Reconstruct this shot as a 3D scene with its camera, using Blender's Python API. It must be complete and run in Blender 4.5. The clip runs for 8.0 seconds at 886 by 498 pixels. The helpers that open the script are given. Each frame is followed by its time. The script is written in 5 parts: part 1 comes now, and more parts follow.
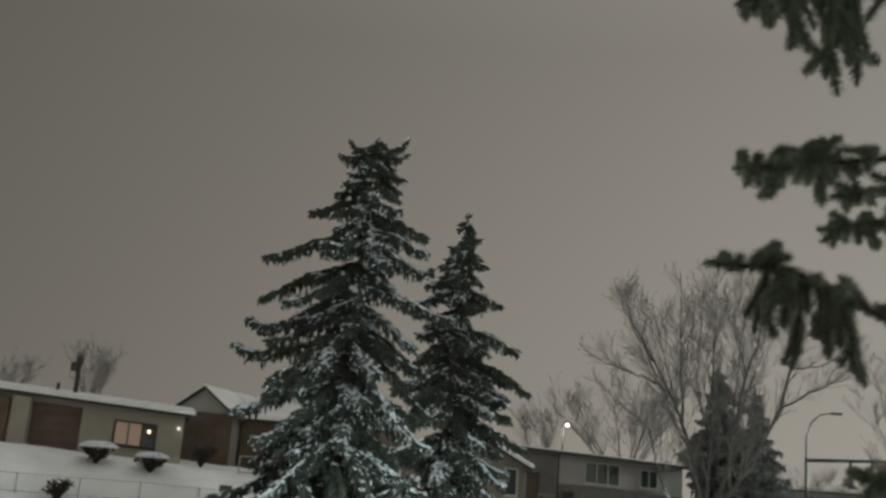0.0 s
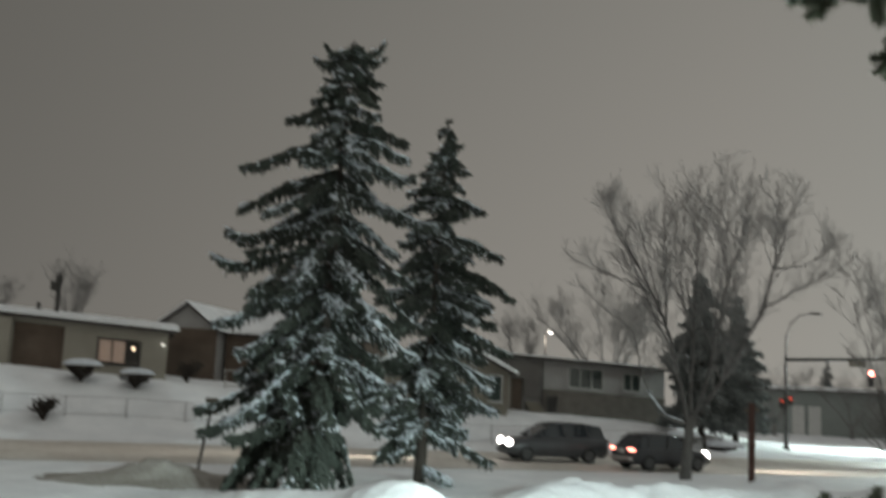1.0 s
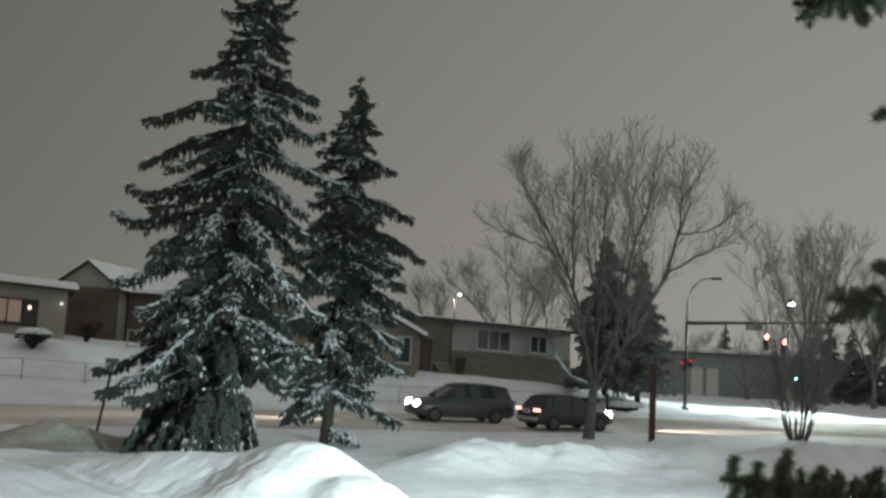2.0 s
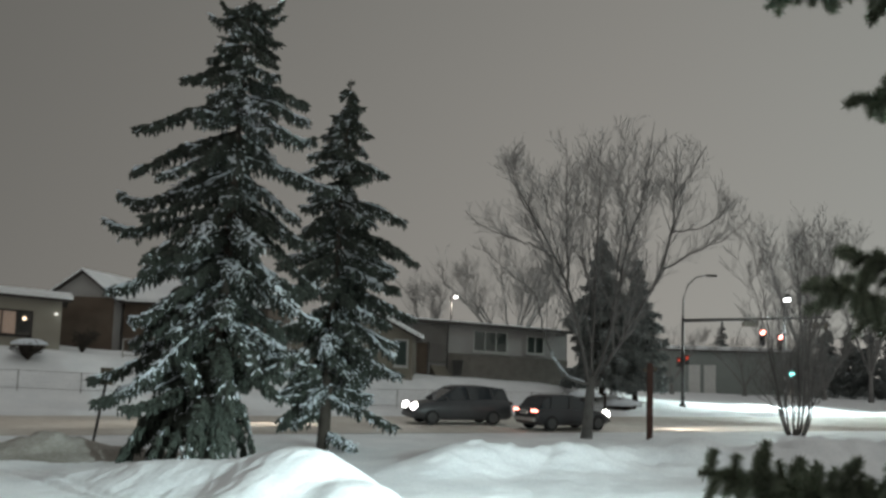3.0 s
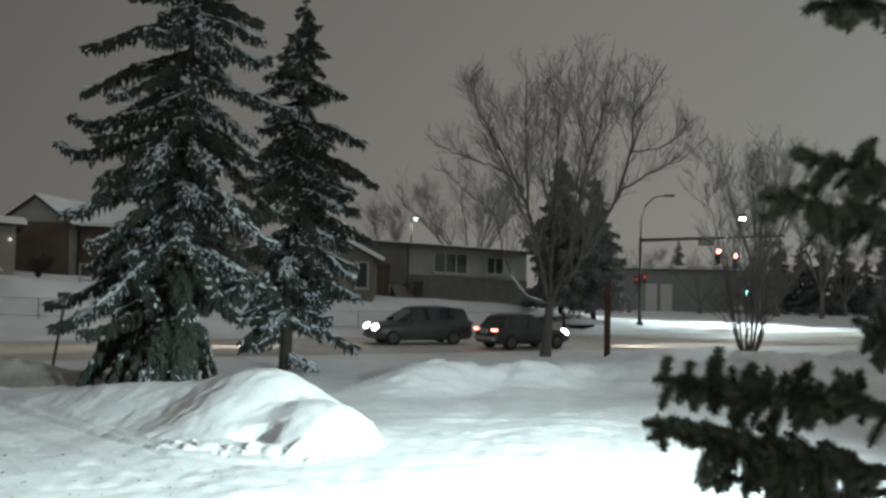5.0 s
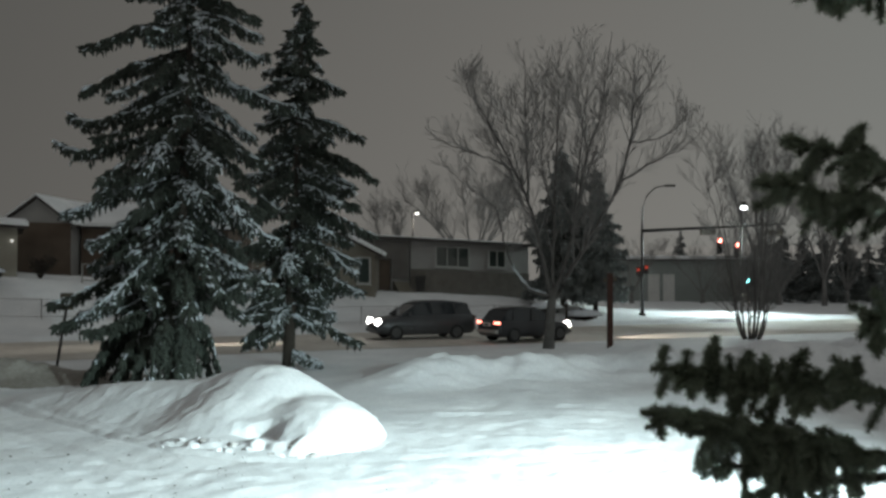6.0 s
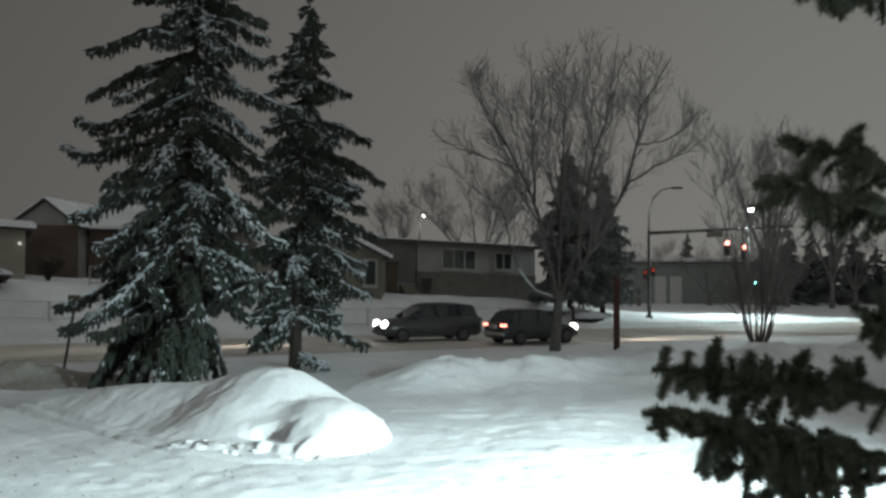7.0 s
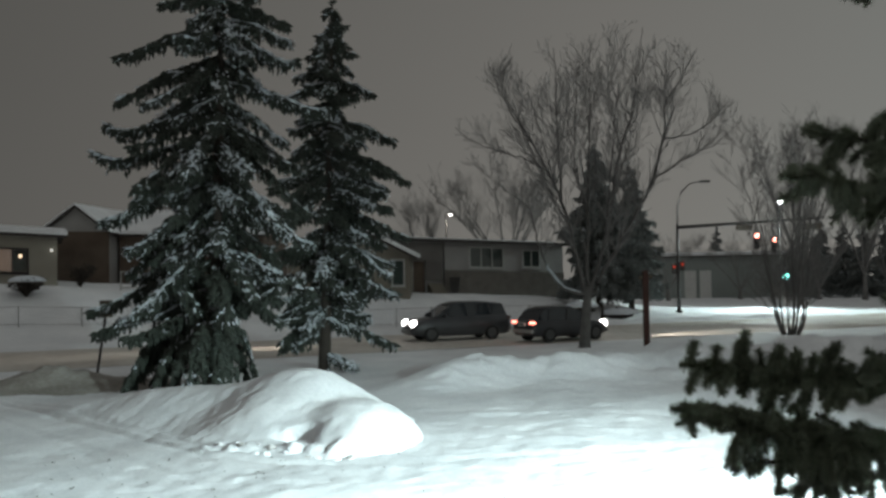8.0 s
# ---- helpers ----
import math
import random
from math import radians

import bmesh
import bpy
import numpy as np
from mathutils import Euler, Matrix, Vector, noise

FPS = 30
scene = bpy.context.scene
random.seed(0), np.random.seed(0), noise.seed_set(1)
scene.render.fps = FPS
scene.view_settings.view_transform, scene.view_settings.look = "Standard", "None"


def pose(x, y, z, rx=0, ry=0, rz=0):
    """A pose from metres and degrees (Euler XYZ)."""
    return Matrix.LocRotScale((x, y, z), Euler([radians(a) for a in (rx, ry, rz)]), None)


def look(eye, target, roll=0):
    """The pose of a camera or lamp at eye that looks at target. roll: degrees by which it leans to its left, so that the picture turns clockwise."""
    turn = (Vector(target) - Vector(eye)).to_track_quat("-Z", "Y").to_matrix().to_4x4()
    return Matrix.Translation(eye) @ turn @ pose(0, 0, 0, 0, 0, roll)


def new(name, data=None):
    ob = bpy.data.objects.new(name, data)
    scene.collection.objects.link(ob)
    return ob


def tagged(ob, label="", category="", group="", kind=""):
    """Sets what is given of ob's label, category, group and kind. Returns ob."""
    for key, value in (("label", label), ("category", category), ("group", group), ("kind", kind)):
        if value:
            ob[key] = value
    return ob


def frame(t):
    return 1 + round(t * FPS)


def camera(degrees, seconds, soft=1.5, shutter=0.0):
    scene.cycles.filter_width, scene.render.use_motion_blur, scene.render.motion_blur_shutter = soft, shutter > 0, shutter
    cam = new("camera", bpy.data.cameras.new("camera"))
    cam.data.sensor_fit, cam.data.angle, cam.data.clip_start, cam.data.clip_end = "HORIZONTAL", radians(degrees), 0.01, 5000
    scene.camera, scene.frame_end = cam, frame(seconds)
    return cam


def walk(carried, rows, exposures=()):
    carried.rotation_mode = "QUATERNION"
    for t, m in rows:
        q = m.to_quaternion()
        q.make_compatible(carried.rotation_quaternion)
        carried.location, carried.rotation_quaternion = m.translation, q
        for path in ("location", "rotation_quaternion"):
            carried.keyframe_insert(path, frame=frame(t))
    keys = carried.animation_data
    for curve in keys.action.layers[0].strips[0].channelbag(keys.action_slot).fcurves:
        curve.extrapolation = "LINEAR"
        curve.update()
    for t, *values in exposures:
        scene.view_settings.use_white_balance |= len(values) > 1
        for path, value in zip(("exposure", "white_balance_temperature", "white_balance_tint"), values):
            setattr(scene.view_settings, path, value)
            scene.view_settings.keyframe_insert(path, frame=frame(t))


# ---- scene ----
cam = camera(49.3, 8.0, soft=2.8, shutter=0.5)
# seconds, eye, target, roll
PATH = [
    (0, (0.026, -0.8, 3.333), (-0.291, 1.123, 3.784), 4.3),
    (0.5, (0.01, -0.478, 3.311), (-0.346, 1.438, 3.762), 3.8),
    (1, (-0.09, -0.316, 3.219), (-0.361, 1.646, 3.496), 2.7),
    (1.5, (-0.146, -0.148, 3.213), (-0.253, 1.838, 3.426), 3.6),
    (2, (-0.079, -0.089, 3.211), (-0.164, 1.899, 3.419), 2.9),
    (3.5, (-0.005, -0.05, 3.196), (-0.077, 1.937, 3.412), 1.3),
    (4, (-0.02, -0.062, 3.19), (-0.078, 1.929, 3.374), 1.2),
    (4.5, (-0.01, -0.024, 3.172), (-0.013, 1.975, 3.247), 1.7),
    (6, (0.02, -0.033, 3.168), (0.026, 1.966, 3.211), 0.1),
    (6.5, (0.028, -0.033, 3.162), (0.027, 1.967, 3.194), -0.0),
    (7, (0.035, -0.039, 3.164), (0.027, 1.961, 3.212), 0.1),
    (7.5, (0.029, -0.05, 3.16), (-0.001, 1.949, 3.209), -0.0),
    (8, (0.049, -0.026, 3.162), (-0.016, 1.973, 3.208), -1.0),
]
walk(cam, [(t, look(eye, target, roll)) for t, eye, target, roll in PATH],
     exposures=[(0.0, 0.47, 6900, 11), (1.0, 0.45, 6650, 10), (2.0, 0.44, 6500, 10), (3.5, 0.47, 6500, 10), (4.0, 0.45, 6500, 10), (4.5, 0.27, 6500, 10), (6.0, -0.21, 6450, 10), (8.0, -0.25, 6450, 10)])

# ---- night sky: low cloud lit by the town, and snowfall ----
world = bpy.data.worlds.new("night_sky")
scene.world = world
world.use_nodes = True
wn = world.node_tree
wn.nodes.clear()
w_out = wn.nodes.new("ShaderNodeOutputWorld")
w_bg = wn.nodes.new("ShaderNodeBackground")
w_tc = wn.nodes.new("ShaderNodeTexCoord")
w_sep = wn.nodes.new("ShaderNodeSeparateXYZ")
w_ramp = wn.nodes.new("ShaderNodeValToRGB")
w_ramp.color_ramp.elements[0].position = 0.0
w_ramp.color_ramp.elements[0].color = (0.198, 0.190, 0.173, 1)
w_ramp.color_ramp.elements[1].position = 0.55
w_ramp.color_ramp.elements[1].color = (0.125, 0.118, 0.105, 1)
wn.links.new(w_tc.outputs["Generated"], w_sep.inputs[0])
wn.links.new(w_sep.outputs["Z"], w_ramp.inputs[0])
w_mid = w_ramp.color_ramp.elements.new(0.42)
w_mid.color = (0.145, 0.141, 0.129, 1)
# overhead, out of view, the sky is brightened to lift the snow
w_ramp.color_ramp.elements[2].position = 1.0
w_ramp.color_ramp.elements[2].color = (0.23, 0.23, 0.225, 1)
# the town's glow is stronger to one side
w_side = wn.nodes.new("ShaderNodeMapRange")
w_side.inputs["From Min"].default_value, w_side.inputs["From Max"].default_value = -0.6, 0.6
w_side.inputs["To Min"].default_value, w_side.inputs["To Max"].default_value = 0.53, 1.45
w_mul = wn.nodes.new("ShaderNodeVectorMath")
w_mul.operation = "SCALE"
wn.links.new(w_sep.outputs["X"], w_side.inputs["Value"])
wn.links.new(w_ramp.outputs[0], w_mul.inputs[0])
wn.links.new(w_side.outputs[0], w_mul.inputs["Scale"])
# and stronger behind the house, unseen fill added for surfaces facing the camera
w_rear = wn.nodes.new("ShaderNodeMapRange")
w_rear.inputs["From Min"].default_value, w_rear.inputs["From Max"].default_value = -0.9, 0.5
w_rear.inputs["To Min"].default_value, w_rear.inputs["To Max"].default_value = 1.55, 1.0
w_mul2 = wn.nodes.new("ShaderNodeVectorMath")
w_mul2.operation = "SCALE"
wn.links.new(w_sep.outputs["Y"], w_rear.inputs["Value"])
wn.links.new(w_mul.outputs[0], w_mul2.inputs[0])
wn.links.new(w_rear.outputs[0], w_mul2.inputs["Scale"])
# the crossing's cold lamps tint the cloud on their side
w_cool = wn.nodes.new("ShaderNodeValToRGB")
w_cool.color_ramp.elements[0].position, w_cool.color_ramp.elements[1].position = 0.15, 0.50
w_cool.color_ramp.elements[0].color, w_cool.color_ramp.elements[1].color = (1, 1, 1, 1), (0.92, 0.985, 1.0, 1)
w_mul3 = wn.nodes.new("ShaderNodeVectorMath")
w_mul3.operation = "MULTIPLY"
wn.links.new(w_sep.outputs["X"], w_cool.inputs[0])
wn.links.new(w_mul2.outputs[0], w_mul3.inputs[0])
wn.links.new(w_cool.outputs[0], w_mul3.inputs[1])
wn.links.new(w_mul3.outputs[0], w_bg.inputs[0])
wn.links.new(w_bg.outputs[0], w_out.inputs[0])
w_bg.inputs[1].default_value = 1.0


def lamp(name, kind, at, power, colour, target=None, size=60, radius=0.1, blend=0.5):
    d = bpy.data.lights.new(name, kind)
    d.energy, d.color, d.shadow_soft_size = power, colour, radius
    if kind == "SPOT":
        d.spot_size, d.spot_blend = radians(size), blend
    ob = new(name, d)
    ob.matrix_world = look(at, target) if target else pose(*at)
    return ob


# lamp of the camera's house, out of view with added hood, and street lamps
lamp("house_lamp_light", "SPOT", (8.8, 6.5, 4.3), 32000, (0.79, 1.0, 1.0), (-3.0, 16.0, 0.0), 103, 0.08, 0.9)
lamp("street_lamp_light", "SPOT", (21.8, 69.0, 7.5), 8000, (0.80, 1.0, 0.98), (17.5, 64, 0), 160, 0.15, 0.7)
lamp("far_lamp_light", "SPOT", (-3.2, 109.5, 9.5), 3000, (1.0, 0.92, 0.8), (-2, 105, 0), 140, 0.15, 0.7)

# ---- materials ----


def material(name, low, high, rough=0.8, scale=3.0, fine=40.0, bump=0.2, metal=0.0, spec=0.3, dist=0.02):
    """A two-scale varied surface between two colours."""
    m = bpy.data.materials.new(name)
    m.use_nodes = True
    n, l = m.node_tree.nodes, m.node_tree.links
    b = n["Principled BSDF"]
    tc = n.new("ShaderNodeTexCoord")
    a = n.new("ShaderNodeTexNoise")
    c = n.new("ShaderNodeTexNoise")
    a.inputs["Scale"].default_value, a.inputs["Detail"].default_value = scale, 4
    c.inputs["Scale"].default_value, c.inputs["Detail"].default_value = fine, 5
    mx = n.new("ShaderNodeMath")
    mx.operation = "MULTIPLY_ADD"
    mx.inputs[1].default_value = 0.5
    half = n.new("ShaderNodeMath")
    half.operation = "MULTIPLY"
    half.inputs[1].default_value = 0.5
    r = n.new("ShaderNodeValToRGB")
    r.color_ramp.elements[0].position, r.color_ramp.elements[1].position = 0.32, 0.68
    r.color_ramp.elements[0].color, r.color_ramp.elements[1].color = (*low, 1), (*high, 1)
    l.new(tc.outputs["Object"], a.inputs["Vector"])
    l.new(tc.outputs["Object"], c.inputs["Vector"])
    l.new(a.outputs["Fac"], half.inputs[0])
    l.new(c.outputs["Fac"], mx.inputs[0])
    l.new(half.outputs[0], mx.inputs[2])
    l.new(mx.outputs[0], r.inputs[0])
    l.new(r.outputs[0], b.inputs["Base Color"])
    bp = n.new("ShaderNodeBump")
    bp.inputs["Strength"].default_value, bp.inputs["Distance"].default_value = bump, dist
    l.new(mx.outputs[0], bp.inputs["Height"])
    l.new(bp.outputs[0], b.inputs["Normal"])
    b.inputs["Roughness"].default_value, b.inputs["Metallic"].default_value = rough, metal
    b.inputs["Specular IOR Level"].default_value = spec
    return m


def glow(name, colour, strength):
    m = bpy.data.materials.new(name)
    m.use_nodes = True
    b = m.node_tree.nodes["Principled BSDF"]
    b.inputs["Base Color"].default_value = (*[min(1, c) for c in colour], 1)
    b.inputs["Emission Color"].default_value = (*colour, 1)
    b.inputs["Emission Strength"].default_value = strength
    b.inputs["Roughness"].default_value = 0.3
    return m


def glass(name, tint=(0.02, 0.025, 0.03)):
    m = bpy.data.materials.new(name)
    m.use_nodes = True
    b = m.node_tree.nodes["Principled BSDF"]
    b.inputs["Base Color"].default_value = (*tint, 1)
    b.inputs["Roughness"].default_value = 0.06
    b.inputs["Specular IOR Level"].default_value = 0.6
    return m


SNOW = material("snow", (0.66, 0.68, 0.70), (0.88, 0.89, 0.90), 0.75, 0.7, 14.0, 0.5, 0, 0.25, 0.035)
SNOW_TREE = material("settled_snow", (0.50, 0.55, 0.60), (0.78, 0.82, 0.86), 0.8, 2.0, 14.0, 0.3, 0, 0.2, 0.03)
SNOW_DIRTY = material("trodden_snow", (0.42, 0.41, 0.39), (0.68, 0.67, 0.66), 0.8, 0.5, 7.0, 0.5, 0, 0.2, 0.05)
OLD_SNOW = material("old_grey_snow", (0.20, 0.185, 0.16), (0.40, 0.38, 0.35), 0.85, 0.6, 9.0, 0.6, 0, 0.2, 0.05)
ROAD = material("packed_snow_road", (0.42, 0.38, 0.33), (0.66, 0.63, 0.58), 0.7, 0.35, 3.0, 0.3, 0, 0.25, 0.03)
NEEDLES = material("spruce_needles", (0.021, 0.027, 0.021), (0.054, 0.064, 0.052), 0.7, 1.5, 25.0, 0.2)
# far needles are paler than NEEDLES: snowfall haze put into their colour
NEEDLES_HAZED = material("hazed_spruce_needles", (0.10, 0.115, 0.112), (0.19, 0.205, 0.20), 0.8, 0.8, 12.0, 0.2)
# paler than real foliage: brightness that no lamp gives these boughs, in the colour
NEEDLES_LIFTED = material("lifted_near_needles", (0.13, 0.155, 0.115), (0.26, 0.30, 0.215), 0.55, 8.0, 90.0, 0.1)
BARK = material("spruce_bark", (0.022, 0.018, 0.015), (0.065, 0.054, 0.044), 0.9, 3.0, 30.0, 0.6)
BARK_GREY = material("bare_tree_bark", (0.075, 0.072, 0.069), (0.165, 0.16, 0.152), 0.9, 3.0, 24.0, 0.6)
# grey of frost, which also paints distance haze into the trees
TWIG_FROST_HAZE = material("frosted_hazed_twigs", (0.15, 0.146, 0.141), (0.28, 0.275, 0.27), 0.9, 2.0, 20.0, 0.3)
STUCCO = material("cream_stucco", (0.15, 0.135, 0.11), (0.22, 0.20, 0.165), 0.9, 0.8, 30.0, 0.3)
CREAM = material("cream_painted_stucco", (0.25, 0.232, 0.195), (0.335, 0.315, 0.268), 0.9, 0.8, 30.0, 0.3)
# for the unseen walls by the camera, pale so they reflect light
STUCCO_BOUNCE = material("bounce_stucco", (0.58, 0.57, 0.55), (0.74, 0.73, 0.71), 0.9, 0.8, 30.0, 0.3)
STUCCO_GREY = material("grey_stucco", (0.24, 0.23, 0.225), (0.36, 0.348, 0.335), 0.9, 0.7, 30.0, 0.3)
SIDING_BROWN = material("brown_siding", (0.075, 0.055, 0.042), (0.14, 0.105, 0.08), 0.8, 0.9, 25.0, 0.3)
PANEL_DARK = material("weathered_dark_panel", (0.10, 0.092, 0.085), (0.175, 0.165, 0.155), 0.85, 0.9, 25.0, 0.3)
BRICK_BROWN = material("brown_brick", (0.09, 0.080, 0.070), (0.17, 0.152, 0.135), 0.9, 2.0, 30.0, 0.4)
TRIM_DARK = material("dark_fascia", (0.03, 0.027, 0.025), (0.07, 0.06, 0.055), 0.7, 2.0, 30.0, 0.1)
TRIM_WHITE = material("weathered_white_trim", (0.30, 0.30, 0.28), (0.44, 0.44, 0.42), 0.6, 2.0, 30.0, 0.1)
METAL = material("galvanised_steel", (0.05, 0.05, 0.05), (0.11, 0.11, 0.11), 0.7, 2.0, 40.0, 0.1, 0.2)
METAL_DARK = material("dark_painted_steel", (0.03, 0.03, 0.03), (0.08, 0.075, 0.07), 0.6, 2.0, 40.0, 0.1, 0.3)
POST_RED = material("red_brown_wood", (0.055, 0.030, 0.025), (0.105, 0.055, 0.045), 0.85, 3.0, 30.0, 0.4)
GALVANISED = material("dull_fence_steel", (0.13, 0.13, 0.128), (0.23, 0.23, 0.225), 0.6, 2.0, 40.0, 0.1, 0.3)
SIGN_BACK = material("sign_back", (0.10, 0.09, 0.07), (0.18, 0.16, 0.12), 0.6, 3.0, 30.0, 0.1, 0.3)
CAR_DARK = material("dark_car_paint", (0.022, 0.023, 0.026), (0.045, 0.046, 0.050), 0.35, 1.0, 20.0, 0.02, 0.2, 0.5)
CAR_GREY = material("grey_car_paint", (0.04, 0.042, 0.046), (0.08, 0.082, 0.086), 0.35, 1.0, 20.0, 0.02, 0.3, 0.5)
SILVER = material("silver_trim", (0.35, 0.35, 0.34), (0.55, 0.55, 0.53), 0.4, 2.0, 30.0, 0.05, 0.5)
RUBBER = material("tyre_rubber", (0.012, 0.012, 0.012), (0.03, 0.03, 0.03), 0.9, 3.0, 40.0, 0.2)
WHITE_PLATE = material("white_plate", (0.6, 0.6, 0.58), (0.75, 0.75, 0.73), 0.5, 3.0, 30.0, 0.05)
GLASS_DARK = glass("dark_glass")
GLASS_HOUSE = glass("house_glass", (0.05, 0.065, 0.06))
CURTAIN_LIT = glow("lit_curtain", (0.50, 0.36, 0.28), 0.16)
BULB_WARM = glow("warm_bulb", (1.0, 0.74, 0.5), 2.2)
LAMP_WHITE = glow("street_lamp_lens", (0.92, 1.0, 1.0), 14)
LAMP_SOFT = glow("far_lamp_lens", (1.0, 0.95, 0.88), 5)
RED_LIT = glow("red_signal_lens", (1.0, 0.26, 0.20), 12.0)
RED_DIM = glow("red_hand_lens", (1.0, 0.10, 0.05), 0.16)
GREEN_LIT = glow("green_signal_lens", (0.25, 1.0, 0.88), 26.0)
HEADLIGHT = glow("headlight_lens", (1.0, 0.97, 0.92), 12)
TAIL_LIT = glow("tail_lamp_lens", (1.0, 0.25, 0.18), 6.0)

# ---- mesh helpers ----


class Shape:
    """Vertices and faces gathered for one mesh."""

    def __init__(self):
        self.v, self.f = [], []

    def add(self, verts, faces):
        o = len(self.v)
        self.v += [tuple(p) for p in verts]
        self.f += [tuple(i + o for i in q) for q in faces]

    def box(self, x0, y0, z0, x1, y1, z1, m=None):
        c = [Vector((x, y, z)) for z in (z0, z1) for y in (y0, y1) for x in (x0, x1)]
        if m:
            c = [m @ p for p in c]
        self.add(c, [(0, 2, 3, 1), (4, 5, 7, 6), (0, 1, 5, 4), (2, 6, 7, 3), (0, 4, 6, 2), (1, 3, 7, 5)])

    def tube(self, pts, radii, sides=6, cap=True):
        rings = []
        pts = [Vector(p) for p in pts]
        for i, p in enumerate(pts):
            d = (pts[min(i + 1, len(pts) - 1)] - pts[max(i - 1, 0)])
            d = d.normalized() if d.length > 1e-9 else Vector((0, 0, 1))
            up = Vector((0, 0, 1)) if abs(d.z) < 0.9 else Vector((1, 0, 0))
            a = d.cross(up).normalized()
            b = d.cross(a)
            rings.append([p + (a * math.cos(k * 2 * math.pi / sides) + b * math.sin(k * 2 * math.pi / sides)) * radii[i] for k in range(sides)])
        faces = []
        for i in range(len(pts) - 1):
            for k in range(sides):
                faces.append((i * sides + k, i * sides + (k + 1) % sides, (i + 1) * sides + (k + 1) % sides, (i + 1) * sides + k))
        if cap:
            faces.append(tuple(range(sides))[::-1])
            faces.append(tuple((len(pts) - 1) * sides + k for k in range(sides)))
        self.add([p for r in rings for p in r], faces)

    def spindle(self, a, b, r, mid=0.45, sides=4, squash=1.0):
        """A twig with its needles: pointed at both ends."""
        a, b = Vector(a), Vector(b)
        d = (b - a).normalized()
        up = Vector((0, 0, 1)) if abs(d.z) < 0.9 else Vector((1, 0, 0))
        s = d.cross(up).normalized()
        u = s.cross(d)
        c = a.lerp(b, mid)
        t0 = random.random() * 3
        ring = [c + s * math.cos(t0 + k * 2 * math.pi / sides) * r + u * math.sin(t0 + k * 2 * math.pi / sides) * r * squash for k in range(sides)]
        o = len(self.v)
        self.v += [tuple(a), tuple(b)] + [tuple(p) for p in ring]
        for k in range(sides):
            n = (k + 1) % sides
            self.f += [(o, o + 2 + n, o + 2 + k), (o + 1, o + 2 + k, o + 2 + n)]


def mesh_ob(name, shape, mat, smooth=False, bevel=0.0):
    me = bpy.data.meshes.new(name)
    me.from_pydata(shape.v, [], shape.f)
    me.materials.append(mat)
    if smooth:
        me.polygons.foreach_set("use_smooth", [True] * len(me.polygons))
    me.update()
    ob = new(name, me)
    if bevel:
        b = ob.modifiers.new("bevel", "BEVEL")
        b.width, b.segments, b.limit_method = bevel, 2, "ANGLE"
    return ob


def part(name, shape, mat, parent, label="", smooth=False, bevel=0.0):
    ob = mesh_ob(name, shape, mat, smooth, bevel)
    ob.parent = parent
    if label:
        tagged(ob, label)
    return ob


def thing(name, m, label, category, group="", kind=""):
    ob = new(name)
    ob.empty_display_size = 0.2
    ob.matrix_world = m
    return tagged(ob, label, category, group, kind)


def box_shape(*args):
    s = Shape()
    s.box(*args)
    return s


def smooth(a, b, x):
    t = min(1, max(0, (x - a) / (b - a)))
    return t * t * (3 - 2 * t)


# ---- ground ----
ROAD_TURN = math.atan(0.47)
RC, RS = math.cos(ROAD_TURN), math.sin(ROAD_TURN)


def along(x, y):
    """Metres along the road, and metres across it from its near edge."""
    return x * RC + (y - 39.9) * RS, -x * RS + (y - 39.9) * RC


def from_road(u, v):
    return u * RC - v * RS, 39.9 + u * RS + v * RC


def yard_rise(x):
    return float(np.interp(x, [-60, -30, -23, -3, 4, 8, 14, 60], [3.4, 3.2, 2.75, 1.85, 1.45, 0.9, 0.1, 0.0]))


def lumps(x, y, s, seed=0.0):
    return noise.fractal(Vector((x * s, y * s, seed)), 0.9, 2.1, 4)


def bell(x, y, cx, cy, a, b, turn=0.0):
    c, s = math.cos(turn), math.sin(turn)
    p, q = ((x - cx) * c + (y - cy) * s) / a, (-(x - cx) * s + (y - cy) * c) / b
    return math.exp(-(p * p + q * q))


